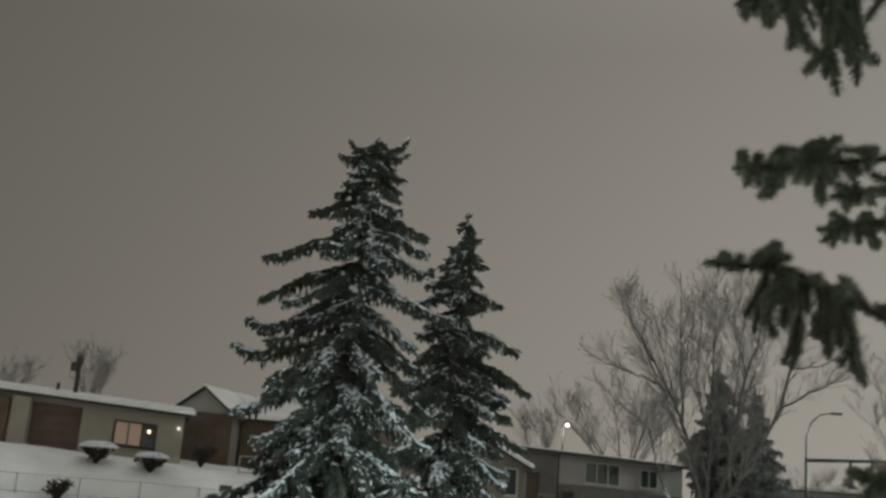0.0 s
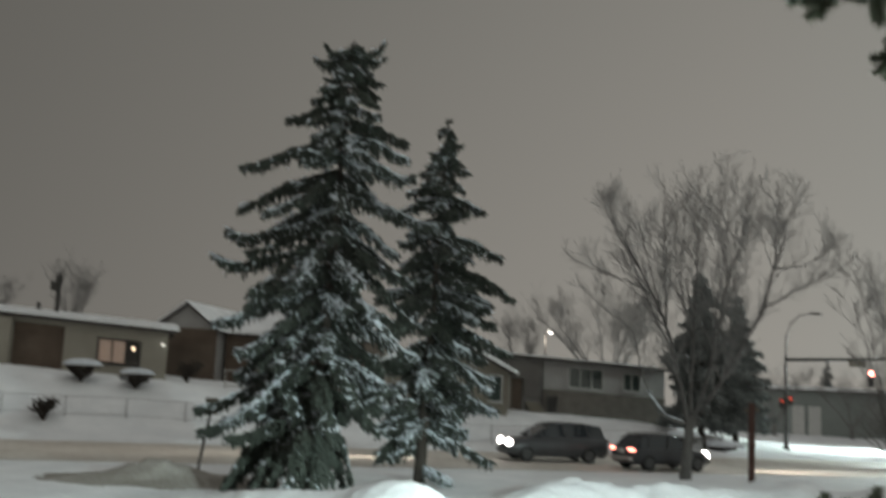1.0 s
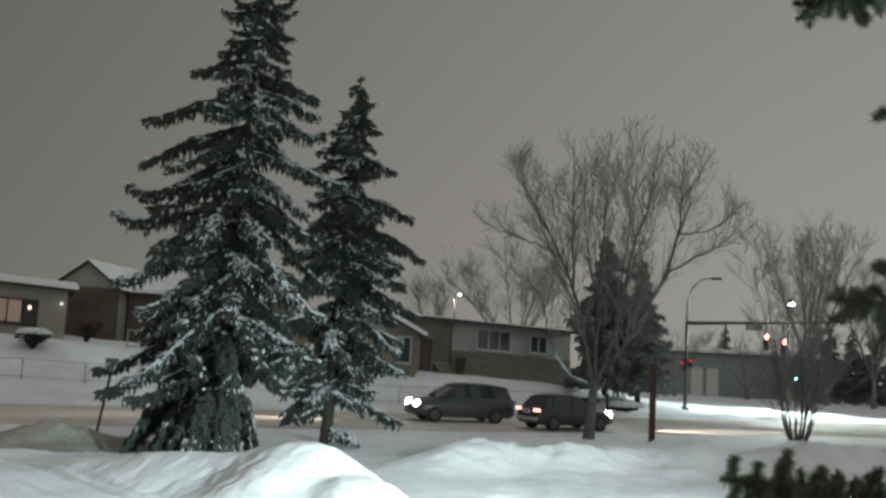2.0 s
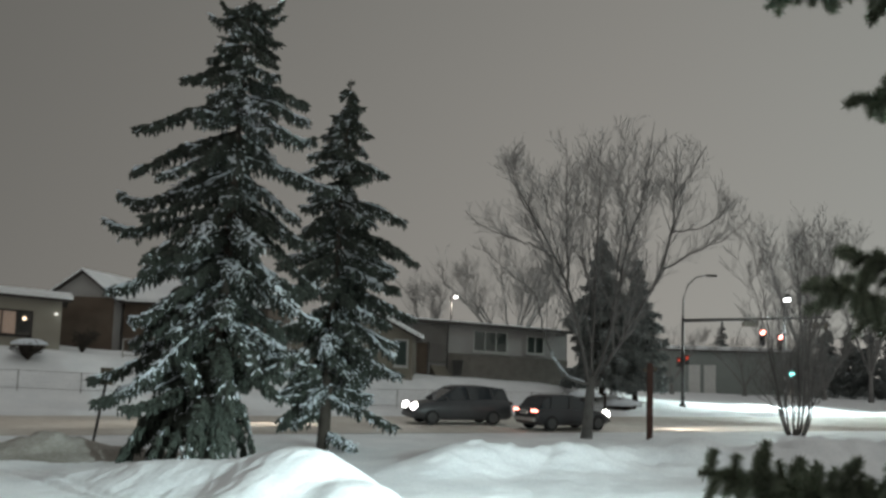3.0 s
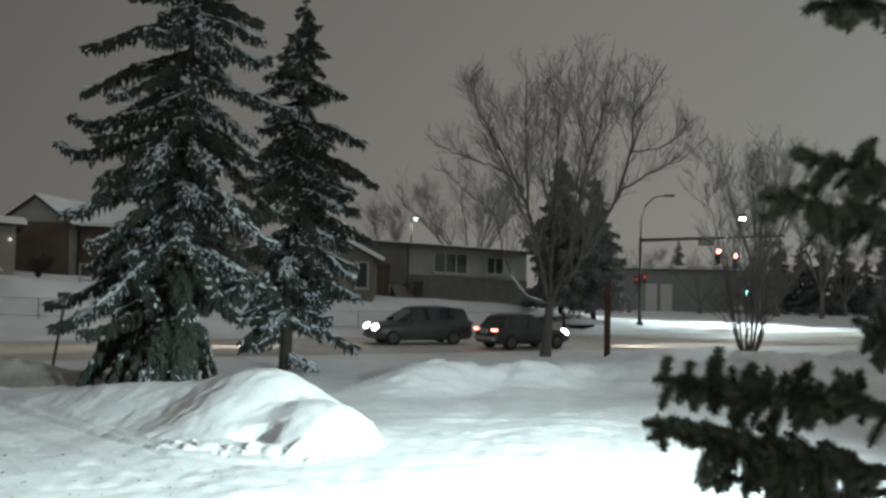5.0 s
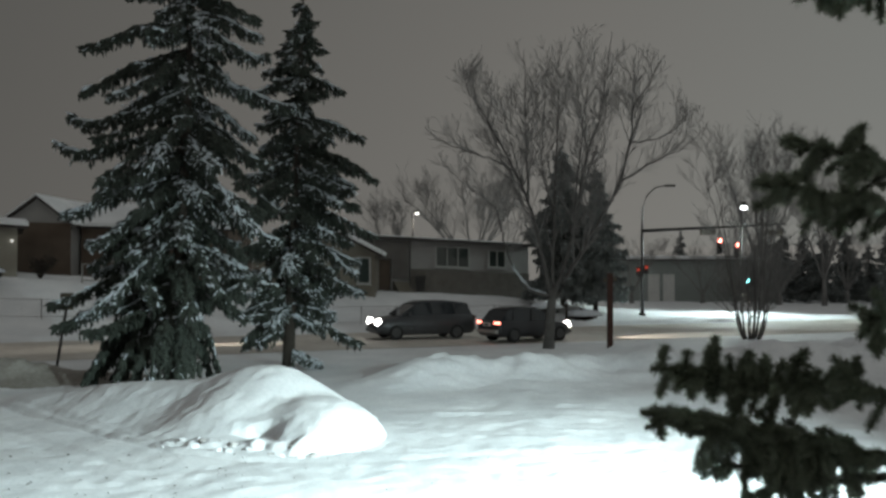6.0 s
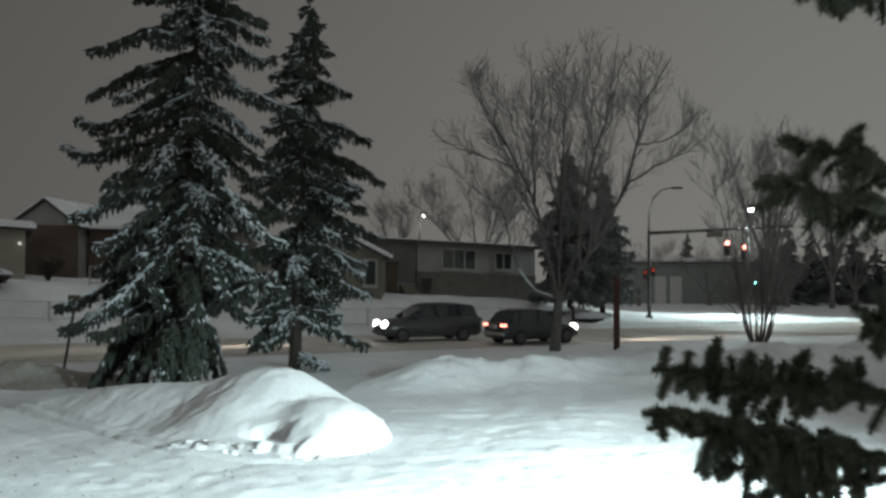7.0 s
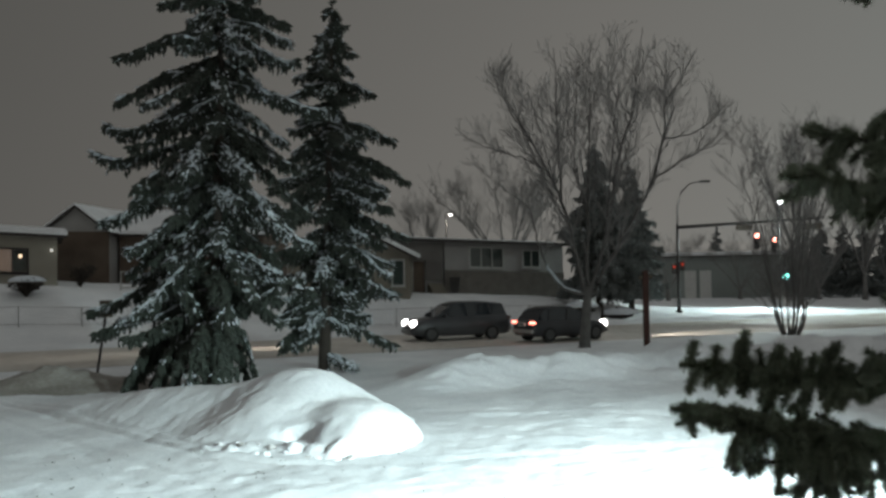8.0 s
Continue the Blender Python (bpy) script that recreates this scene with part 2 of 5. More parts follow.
def ground(x, y):
    u, v = along(x, y)
    z = 0.0
    near = smooth(-2.2, -5.0, v) * smooth(4.0, 10.0, y)
    if v > 9:
        z += yard_rise(x) * smooth(10.0, 18.5, v) + 0.28 * math.exp(-((v - 10.6) / 1.0) ** 2) * (0.6 + 0.6 * lumps(x, y, 0.5))
        z += 0.10 * lumps(x, y, 0.25, 3.0) * smooth(10, 14, v)
    # low ploughed ridge beside the road, past the drive
    crest = y - 28.2 - 0.25 * (x - 2) + 0.5 * lumps(x, y, 0.35, 17.0)
    ridge = 0.70 * math.exp(-(crest / (1.5 if crest < 0 else 2.9)) ** 2) * smooth(-3.4, 0.2, x)
    ridge *= 0.85 + 0.5 * lumps(x, y, 0.38, 1.0) + 0.16 * lumps(x, y, 1.3, 18.0)
    z += max(ridge, -0.1)
    z += 0.34 * bell(x, y, 14, 33.5, 7, 3.2, 0.3) * (0.8 + 0.5 * lumps(x, y, 0.3, 5.0))
    z += near * (0.06 * lumps(x, y, 0.35, 2.0) + 0.010 * lumps(x, y, 1.9, 4.0))
    if y < 36:
        z += near * (0.030 * lumps(x, y, 1.9, 14.0) * smooth(-2, 2, x) + 0.021 * lumps(x, y, 4.6, 15.0))
    # old wheel tracks that swing across the drive, and trodden marks between them
    if -2.5 < x < 12 and 11 < y < 27:
        for lane in (15.6, 17.2, 19.4, 20.9, 22.6):
            t = (y - lane - 0.16 * (x - 2) - 0.5 * math.sin(0.35 * x + lane)) / 0.19
            if abs(t) < 4:
                z += 0.022 * smooth(-2.0, 0.5, x) * (0.6 * math.exp(-(t - 1.6) ** 2) - math.exp(-t * t)) * (0.6 + 0.8 * lumps(x, y, 1.1, lane))
    if y < 20:
        z += near * 0.022 * min(0.0, lumps(x, y, 3.2, 21.0))
    # wheel tracks of the drive
    if -13 < x < -1.5 and y < 26:
        mid = float(np.interp(x, [-13, -8.2, -4.7, -3.2, -1.5], [25.2, 20.4, 16.8, 16.2, 16.0]))
        for off, deep in ((0.0, 0.055), (0.42, 0.035), (-1.55, 0.02)):
            t = (y - mid - off) / 0.13
            z += deep * smooth(-1.5, -2.6, x) * (0.5 * math.exp(-(t - 1.7) ** 2) - math.exp(-t * t))
    return z


def mound(x, y):
    """The snowbank's own height over the ground."""
    z = 1.20 * bell(x, y, -3.25, 20.0, 1.75, 1.6, -0.35)
    z += 0.95 * bell(x, y, -6.2, 21.3, 2.9, 1.35, -0.45)
    z += 0.30 * bell(x, y, -9.4, 23.2, 2.6, 1.3, -0.4)
    z += 0.40 * bell(x, y, -4.1, 18.4, 1.6, 1.0, -0.3)
    z *= smooth(-1.15, -2.3, x - 0.3 * (y - 18.5))
    # its steep rounded end
    rho = math.hypot((x + 2.3) / (1.36 if x > -2.3 else 2.7), (y - 18.25) / 1.62)
    soft_side = smooth(-2.0, -3.0, x)
    dome = 0.98 * (max(0.0, 1 - rho ** 2.6) ** 0.6 * (1 - soft_side) + max(0.0, 1 - rho * rho) ** 1.3 * soft_side)
    dome *= 0.2 + 0.8 * smooth(-4.6, -2.4, x)
    z = 0.5 * (z + dome + math.sqrt((z - dome) ** 2 + 0.12))
    z *= 0.99 + 0.025 * lumps(x, y, 0.7, 9.0)
    # a scoop dug out of its near side, open towards the drive
    p, q = (x + 3.38) / 0.62, (y - 17.30 - 0.12 * (x + 3.2)) / 0.44
    hole = smooth(1.0, 0.88, (abs(p) ** 3 + abs(q) ** 3) ** 0.333 + 0.12 * lumps(x, y, 1.6, 19.0))
    z = z * (1 - hole) + min(z, 0.41 + 0.05 * lumps(x, y, 2.5, 20.0)) * hole
    # broken edge along its foot
    foot = math.exp(-((y - 17.15 + 0.22 * (x + 4.2)) / 0.28) ** 2) * smooth(-5.6, -4.6, x) * smooth(-1.9, -2.6, x)
    z += foot * (0.10 + 0.16 * lumps(x, y, 2.6, 13.0))
    z += 0.006 * lumps(x, y, 3.5, 11.0) + 0.005 * lumps(x, y, 9.0, 12.0)
    return z - 0.30


def old_bank(x, y):
    return 0.62 * bell(x, y, -12.0, 27.6, 2.6, 1.4, 0.2) * (0.9 + 0.35 * lumps(x, y, 0.7, 7.0)) + 0.02 * lumps(x, y, 3.0, 8.0) - 0.07


def spread(a, b, step, far, grow=1.25):
    mid = list(np.arange(a, b + step / 2, step))
    out, s, p = [], step, b
    while p < far:
        s *= grow
        p += s
        out.append(p)
    low, s, p = [], step, a
    while p > -far:
        s *= grow
        p -= s
        low.append(p)
    return low[::-1] + mid + out


def sheet(xs, ys, height, keep=None):
    sh = Shape()
    sh.v = [(x, y, height(x, y)) for y in ys for x in xs]
    n = len(xs)
    for j in range(len(ys) - 1):
        for i in range(n - 1):
            q = (j * n + i, j * n + i + 1, (j + 1) * n + i + 1, (j + 1) * n + i)
            if keep is None or any(keep(sh.v[k]) for k in q):
                sh.f.append(q)
    if keep:
        used = sorted({k for q in sh.f for k in q})
        at = {k: i for i, k in enumerate(used)}
        sh.v = [sh.v[k] for k in used]
        sh.f = [tuple(at[k] for k in q) for q in sh.f]
    return sh


gx = spread(-13, 13, 0.1, 1500, 1.06)
gy = spread(11, 27, 0.1, 1500, 1.03)
tagged(mesh_ob("ground", sheet(gx, gy, ground), SNOW, True),
       "snow-covered ground with a drive, verge and rising yards", "ground", kind="structure")

mx_, my_ = list(np.arange(-13, 2.6, 0.07)), list(np.arange(14.5, 28, 0.07))
tagged(mesh_ob("snowbank", sheet(mx_, my_, lambda x, y: ground(x, y) + mound(x, y) - 0.01, lambda p: mound(p[0], p[1]) > -0.02), SNOW, True),
       "large smooth snowbank heaped beside the drive, with a scooped-out hollow", "snowbank")

tagged(mesh_ob("snowbank", sheet(list(np.arange(-17, -6.5, 0.1)), list(np.arange(23.5, 32, 0.1)), lambda x, y: ground(x, y) + old_bank(x, y) - 0.01, lambda p: old_bank(p[0], p[1]) > -0.02), OLD_SNOW, True),
       "low grey bank of old ploughed snow", "snowbank")


def road_height(u, v):
    x, y = from_road(u, v)
    return (x, y, ground(x, y) + 0.012 + 0.02 * math.sin(v * 2.1 + 0.3 * math.sin(u * 0.3)) ** 2 + 0.02 * lumps(u * 0.25, v, 0.8, 6.0) * 0.5)


rs = Shape()
ru, rv = list(np.arange(-120, 160, 0.8)), list(np.arange(-0.2, 9.3, 0.25))
rs.v = [road_height(u, v) for v in rv for u in ru]
rs.f = [(j * len(ru) + i, j * len(ru) + i + 1, (j + 1) * len(ru) + i + 1, (j + 1) * len(ru) + i) for j in range(len(rv) - 1) for i in range(len(ru) - 1)]
tagged(mesh_ob("road", rs, ROAD, True), "snow-packed street with brownish wheel ruts", "road", kind="structure")

# added glowing wall in the horizon's colour, in place of snowfall haze
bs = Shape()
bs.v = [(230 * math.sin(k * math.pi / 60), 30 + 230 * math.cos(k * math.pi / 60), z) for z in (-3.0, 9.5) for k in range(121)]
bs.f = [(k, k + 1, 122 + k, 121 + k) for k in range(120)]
hz = bpy.data.materials.new("haze_glow")
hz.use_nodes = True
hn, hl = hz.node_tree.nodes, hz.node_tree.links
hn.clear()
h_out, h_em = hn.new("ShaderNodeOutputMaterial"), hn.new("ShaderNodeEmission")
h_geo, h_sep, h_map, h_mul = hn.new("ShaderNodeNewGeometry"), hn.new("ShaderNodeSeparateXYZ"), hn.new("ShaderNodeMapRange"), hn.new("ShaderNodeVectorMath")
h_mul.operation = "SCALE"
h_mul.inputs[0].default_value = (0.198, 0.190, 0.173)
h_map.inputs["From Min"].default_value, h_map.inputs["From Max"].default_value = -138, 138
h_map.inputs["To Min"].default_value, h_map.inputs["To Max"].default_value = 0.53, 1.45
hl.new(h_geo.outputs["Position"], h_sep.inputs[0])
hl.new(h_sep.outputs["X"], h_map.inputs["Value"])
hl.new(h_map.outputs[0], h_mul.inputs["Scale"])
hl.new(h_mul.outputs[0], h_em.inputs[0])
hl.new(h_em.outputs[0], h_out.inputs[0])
tagged(mesh_ob("backdrop", bs, hz), "glowing wall in the sky's colour, standing in for snowfall haze", "backdrop", kind="structure")

# ---- trees ----


def bough(green, snow, wood, start, azimuth, reach, drop, hook, fluff, snowy, girth=0.045, step=0.075, low=None, dry=-1.0, curve=1.15):
    """One bough: it leaves the trunk, sags and lifts at its tip; side twigs hang from it, snow lies on top."""
    out = Vector((math.sin(azimuth), -math.cos(azimuth), 0))
    side = Vector((out.y, -out.x, 0))
    n = max(5, int(reach / 0.28))
    bend = random.uniform(-0.12, 0.12) * reach
    pts = []
    for i in range(n + 1):
        s = i / n
        z = drop * s ** curve + hook * s ** 4 - 0.02 * reach * math.sin(s * 9)
        p = Vector(start) + out * reach * s + side * bend * s * s + Vector((0, 0, z))
        if low is not None:
            p.z = max(p.z, low + 0.05)
        pts.append(p)
    wood.tube(pts, [max(0.012, girth * (1 - 0.85 * i / n)) for i in range(n + 1)], 4, False)
    count = int(reach / step)
    laden = snowy * random.choice((0.08, 0.3, 0.8, 1.8, 2.6))
    for k in range(count):
        s = 0.08 + 0.92 * (k + random.random()) / count
        f = min(n - 1e-6, s * n)
        i = int(f)
        p = pts[i].lerp(pts[i + 1], f - i)
        d = (pts[i + 1] - pts[i]).normalized()
        width = fluff * (0.5 + 0.75 * math.sin(min(1, s * 1.05) * math.pi * 0.86)) * (1 - 0.25 * s)
        for sgn in (-1, 1):
            ln = width * random.uniform(0.4, 1.0)
            sd = (side * sgn * random.uniform(0.35, 1.0) + d * random.uniform(0.2, 0.8) + Vector((0, 0, random.uniform(-1.0, 0.15)))).normalized()
            e = p + sd * ln
            if low is not None and e.z < low:
                e.z = low + random.random() * 0.1
            r = random.uniform(0.045, 0.085) * (0.6 + 0.6 * fluff)
            green.spindle(p - sd * 0.05, e, r, random.uniform(0.4, 0.7), 5)
            q = p.lerp(e, random.uniform(0.5, 0.9))
            t = q + Vector((random.uniform(-.07, .07), random.uniform(-.07, .07), -width * random.uniform(0.25, 0.75)))
            if low is not None:
                t.z = max(t.z, low)
            green.spindle(q, t, r * 0.75, 0.5)
            if p.z > dry and random.random() < laden * (0.25 + 0.7 * s):
                for _ in range(4):
                    c = p.lerp(e, random.uniform(0.0, 1.0)) + Vector((random.uniform(-.7, .7) * r, random.uniform(-.8, .3) * r, r * random.uniform(0.4, 1.0)))
                    w_ = (sd + Vector((random.uniform(-.5, .5), random.uniform(-.5, .5), random.uniform(-.9, .1)))).normalized() * random.uniform(0.05, 0.13)
                    snow.spindle(c - w_, c + w_, random.uniform(0.009, 0.020), 0.5, 4)
            if p.z > dry and random.random() < laden * 0.5:
                for _ in range(2):
                    c = q.lerp(t, random.uniform(0, 0.9)) + Vector((random.uniform(-.8, .8) * r, -r * random.uniform(0.3, 0.9), 0.01))
                    snow.spindle(c, c + Vector((random.uniform(-.02, .02), 0, -random.uniform(0.05, 0.11))), random.uniform(0.008, 0.018), 0.4, 4)
        # short tassels under the bough
        if random.random() < 0.8:
            ln = width * random.uniform(0.35, 1.05)
            e = p + Vector((random.uniform(-0.1, 0.1), random.uniform(-0.1, 0.1), -ln)) + d * 0.08
            if low is not None:
                e.z = max(e.z, low)
            green.spindle(p, e, random.uniform(0.045, 0.08) * (0.6 + 0.6 * fluff), random.uniform(0.4, 0.7), 5)
        c = Vector((random.uniform(-.05, .05), random.uniform(-.05, .05), random.uniform(-.03, .06)))
        green.spindle(p - d * 0.14 + c, p + d * 0.2 + c, random.uniform(0.06, 0.11) * (0.5 + 0.7 * fluff), 0.5, 5)
        if p.z > dry and random.random() < laden * 1.1 * (0.3 + s):
            for _ in range(4):
                lift = side * random.gauss(0, 0.11) + Vector((0, 0, random.uniform(0.03, 0.08)))
                v = (d + side * random.uniform(-.4, .4)).normalized() * random.uniform(0.07, 0.16)
                snow.spindle(p - v + lift, p + v + lift, random.uniform(0.018, 0.046), 0.5, 5, 0.6)


def spruce(name, base, top, girth, tips, radius, rounds, label, fluff=0.42, snowy=0.5, mats=None, low=None, group="", leader=0.5, start_z=0.5, sag=0.16, step=0.075, skirt=0):
    """A spruce: tips are (azimuth in degrees from the viewer's side, reach, height of the tip, hook); the rest fills up at random."""
    mats = mats or (NEEDLES, SNOW_TREE, BARK)
    ob = thing(name, pose(*base), label, "tree", group)
    g, s, w, t = Shape(), Shape(), Shape(), Shape()
    h = top[2]

    def on(z):
        k = z / h
        return Vector(((top[0]) * k, (top[1]) * k, z))

    t.tube([on(h * k / 14) for k in range(15)], [girth * (1 - k / 14.6) + 0.01 for k in range(15)], 8)
    for az, reach, tip, hook in tips:
        z0 = min(h - 0.15, tip - hook + reach * sag * 1.3)
        bough(g, s, w, on(z0), radians(az), reach, tip - hook - z0, hook, fluff * (0.55 + 0.45 * min(1, (h - tip) / 4)), snowy * (1.0 - 0.75 * tip / h), 0.03 + 0.012 * reach, step, low, 1.9 if skirt else -1)
    floor_z = (1.2, 2.7) if skirt else (0.0, 0.1)
    z = start_z
    while z < h - 0.35:
        r = float(np.interp(z, [a for a, _ in radius], [b for _, b in radius]))
        for k in range(rounds):
            az = random.uniform(0, 2 * math.pi)
            reach = r * random.uniform(0.35, 0.86)
            bough(g, s, w, on(z + random.uniform(0, 0.3)), az, reach, max(-reach * random.uniform(0.9, 3.0) * sag, random.uniform(*floor_z) - z), reach * random.uniform(0.02, 0.14),
                  fluff * (0.5 + 0.5 * min(1, (h - z) / 4)), snowy * (1.0 - 0.75 * z / h) * (0.55 if skirt and z < 2.6 else 1.0), 0.025 + 0.012 * reach, step, low, 1.9 if skirt else -1)
        z += random.uniform(0.26, 0.46)
    for k in range(skirt):
        z0 = random.uniform(1.3, 2.7)
        az = radians(random.gauss(-88, 26) if k % 5 < 2 else random.gauss(25, 34) if k % 5 < 4 else random.uniform(90, 270))
        reach = random.uniform(0.45, 1.05) * (1.75 - 0.65 * math.sin(az))
        bough(g, s, w, on(z0), az, reach, -z0 - 0.1 + random.choice((0, 0, 0.3, 0.8)), random.uniform(0, 0.15), fluff * random.uniform(0.8, 1.3), 0.05, 0.04, step * 0.8, low, -1.0, random.uniform(1.6, 4.5))
    for k in range(int(leader * 40)):
        p = on(h - leader * random.random() * 1.2)
        a = random.uniform(0, 6.28)
        g.spindle(p, p + Vector((math.cos(a) * 0.16, math.sin(a) * 0.16, random.uniform(0.0, 0.2))), 0.035)
    part("trunk", t, mats[2], ob, "dark scaly trunk", True)
    tagged(part("bough_wood", w, mats[2], ob, "bare brown boughs"), kind="stuff")
    tagged(part("crown", g, mats[0], ob, "drooping dark green needles"), kind="stuff")
    if s.f:
        tagged(part("snow", s, mats[1], ob, "snow lying along the boughs"), kind="stuff")
    return ob


random.seed(11)
A_TIPS = [(-90, 1.05, 12.45, .35), (-80, 0.75, 12.85, .4), (85, 1.0, 12.85, .5), (95, 0.9, 12.5, .3), (-92, 1.05, 11.25, .1), (-88, 1.75, 10.65, .15),
          (-88, 3.0, 9.3, .3), (-95, 2.85, 8.0, -.1), (-90, 3.2, 7.4, .8), (-86, 3.4, 6.6, .85), (-84, 3.1, 4.7, .1), (-88, 3.4, 2.3, .1), (-80, 3.1, 1.7, 0),
          (92, 0.9, 11.75, 0), (92, 1.8, 10.0, 0), (85, 1.9, 9.5, 0), (90, 2.1, 9.0, .3), (88, 2.9, 7.6, .2), (84, 2.3, 6.1, .1), (80, 2.2, 4.8, 0), (86, 2.6, 4.0, 0), (70, 2.2, 1.9, -.2)]
A_RADIUS = [(0, 2.6), (1, 3.1), (2.3, 3.6), (4.5, 3.4), (6.5, 3.2), (7.5, 3.0), (9.2, 2.6), (10.2, 1.8), (11.3, 1.35), (12.4, 1.0), (13, 0.6)]
spruce("spruce_tree", (-7.1, 26.0, -0.05), (0.45, 0, 12.9), 0.24, A_TIPS, A_RADIUS, 5,
       "tall dark green spruce with snowy drooping boughs behind the snowbank", snowy=0.56, low=0.06, start_z=1.9, sag=0.30, skirt=40)
B_TIPS = [(-90, 1.5, 8.85, 0), (-90, 1.2, 9.5, 0), (-88, 2.0, 5.95, 0), (90, 1.4, 8.9, -.1), (88, 2.1, 7.4, -.1), (88, 2.55, 6.05, -.3), (86, 2.6, 4.3, -.1), (88, 2.3, 2.5, 0),
          (84, 2.35, 0.9, 0), (60, 1.3, 0.2, 0), (-60, 1.1, 0.9, 0), (92, 0.5, 11.2, .1), (-90, 0.5, 10.9, .1), (90, 0.7, 10.3, 0), (-92, 0.8, 10.2, 0)]
B_RADIUS = [(0, 1.3), (1.5, 2.0), (4, 2.6), (6, 2.5), (7.5, 2.0), (9, 1.4), (10.5, 0.8), (12, 0.3)]
spruce("spruce_tree", (-4.85, 31.0, -0.05), (0.45, 0, 12.05), 0.20, B_TIPS, B_RADIUS, 5,
       "slender pointed spruce dusted with snow, its bare lower trunk showing", snowy=0.55, low=0.08, start_z=1.6, sag=0.26, leader=0.9)
random.seed(5)
# distant spruces wear the paler needles that carry haze in their colour
FAR = (NEEDLES_HAZED, SNOW_TREE, BARK)
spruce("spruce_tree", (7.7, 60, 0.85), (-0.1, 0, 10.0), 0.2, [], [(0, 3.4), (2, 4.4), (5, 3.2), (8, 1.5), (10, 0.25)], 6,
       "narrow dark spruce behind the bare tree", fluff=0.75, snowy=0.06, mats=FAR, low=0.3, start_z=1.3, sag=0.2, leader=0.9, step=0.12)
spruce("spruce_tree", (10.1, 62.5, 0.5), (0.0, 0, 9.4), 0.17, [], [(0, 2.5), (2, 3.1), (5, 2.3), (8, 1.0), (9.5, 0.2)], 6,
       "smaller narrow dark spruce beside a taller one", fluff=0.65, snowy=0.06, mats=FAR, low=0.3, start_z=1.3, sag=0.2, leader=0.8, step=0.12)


def limb(shape, twigs, pts, r0, r1, depth, spread_, vase, budget):
    """A limb along the given points with side branches that reach up, down to twigs."""
    pts = [Vector(p) for p in pts]
    fine = []
    for i in range(len(pts) - 1):
        for k in range(4):
            t = k / 4
            p0, p3 = pts[max(i - 1, 0)], pts[min(i + 2, len(pts) - 1)]
            a, b = pts[i], pts[i + 1]
            q = 0.5 * ((2 * a) + (b - p0) * t + (2 * p0 - 5 * a + 4 * b - p3) * t * t + (3 * a - p0 - 3 * b + p3) * t ** 3)
            fine.append(q + Vector([random.uniform(-1, 1) * 0.03 * (i + 0.3) for _ in range(3)]))
    fine.append(pts[-1])
    n = len(fine)
    shape.tube(fine, [r0 + (r1 - r0) * (i / (n - 1)) ** 0.8 for i in range(n)], 6, False)
    length = sum((fine[i + 1] - fine[i]).length for i in range(n - 1))
    for k in range(int(length * budget)):
        s = random.uniform(0.22, 1.0) ** 0.7
        i = min(n - 2, int(s * (n - 1)))
        d = (fine[i + 1] - fine[i]).normalized()
        branch(twigs, fine[i], d, max(0.013, (r0 + (r1 - r0) * s) * 0.32), random.uniform(0.5, 1.0) * spread_ * (1.15 - 0.55 * s), depth, vase)


def branch(shape, p, d, r, length, depth, vase):
    a = random.uniform(0, 6.283)
    off = Vector((math.cos(a), math.sin(a), random.uniform(-0.2, 0.5)))
    d = (d + off * random.uniform(0.5, 1.0)).normalized()
    n = 4
    pts = [Vector(p)]
    for k in range(n):
        d = (d + Vector((random.uniform(-0.07, 0.07), random.uniform(-0.07, 0.07), vase + random.uniform(-0.05, 0.05)))).normalized()
        pts.append(pts[-1] + d * length / n)
    shape.tube(pts, [max(0.0075, r * (1 - 0.75 * k / n)) for k in range(n + 1)], 3, False)
    if depth > 0:
        for k in range(random.randint(3, 5)):
            i = random.randint(1, n)
            branch(shape, pts[i], (pts[i] - pts[i - 1]).normalized(), r * 0.6, length * random.uniform(0.45, 0.85), depth - 1, vase * 0.8)


def bare_tree(name, base, trunk, limbs, label, r0=0.22, depth=2, spread_=1.9, vase=0.19, budget=3.4, mats=None):
    mats = mats or (BARK_GREY, BARK_GREY)
    ob = thing(name, pose(*base), label, "tree")
    t, w = Shape(), Shape()
    t.tube(trunk, [r0 * (1.25 if i == 0 else 1 - 0.12 * i) for i in range(len(trunk))], 10)
    tr = part("trunk", t, mats[0], ob, "", True)
    for pts, a, b in limbs:
        s = Shape()
        limb(s, w, pts, a, b, depth, spread_, vase, budget)
        part("limb", s, mats[0], ob, "", True)
    tw = part("twig_spray", w, mats[1], ob, "fine leafless twigs dusted with frost")
    tagged(tw, kind="stuff")
    return ob


def rounded(p):
    """How far a point of the street tree lies out in its rounded crown (1 at the rim)."""
    return math.sqrt(((p.x - 0.6) / 6.0) ** 2 + (p.y / 4.6) ** 2 + ((p.z - 7.6) / (5.5 if p.z > 7.6 else 5.2)) ** 2)


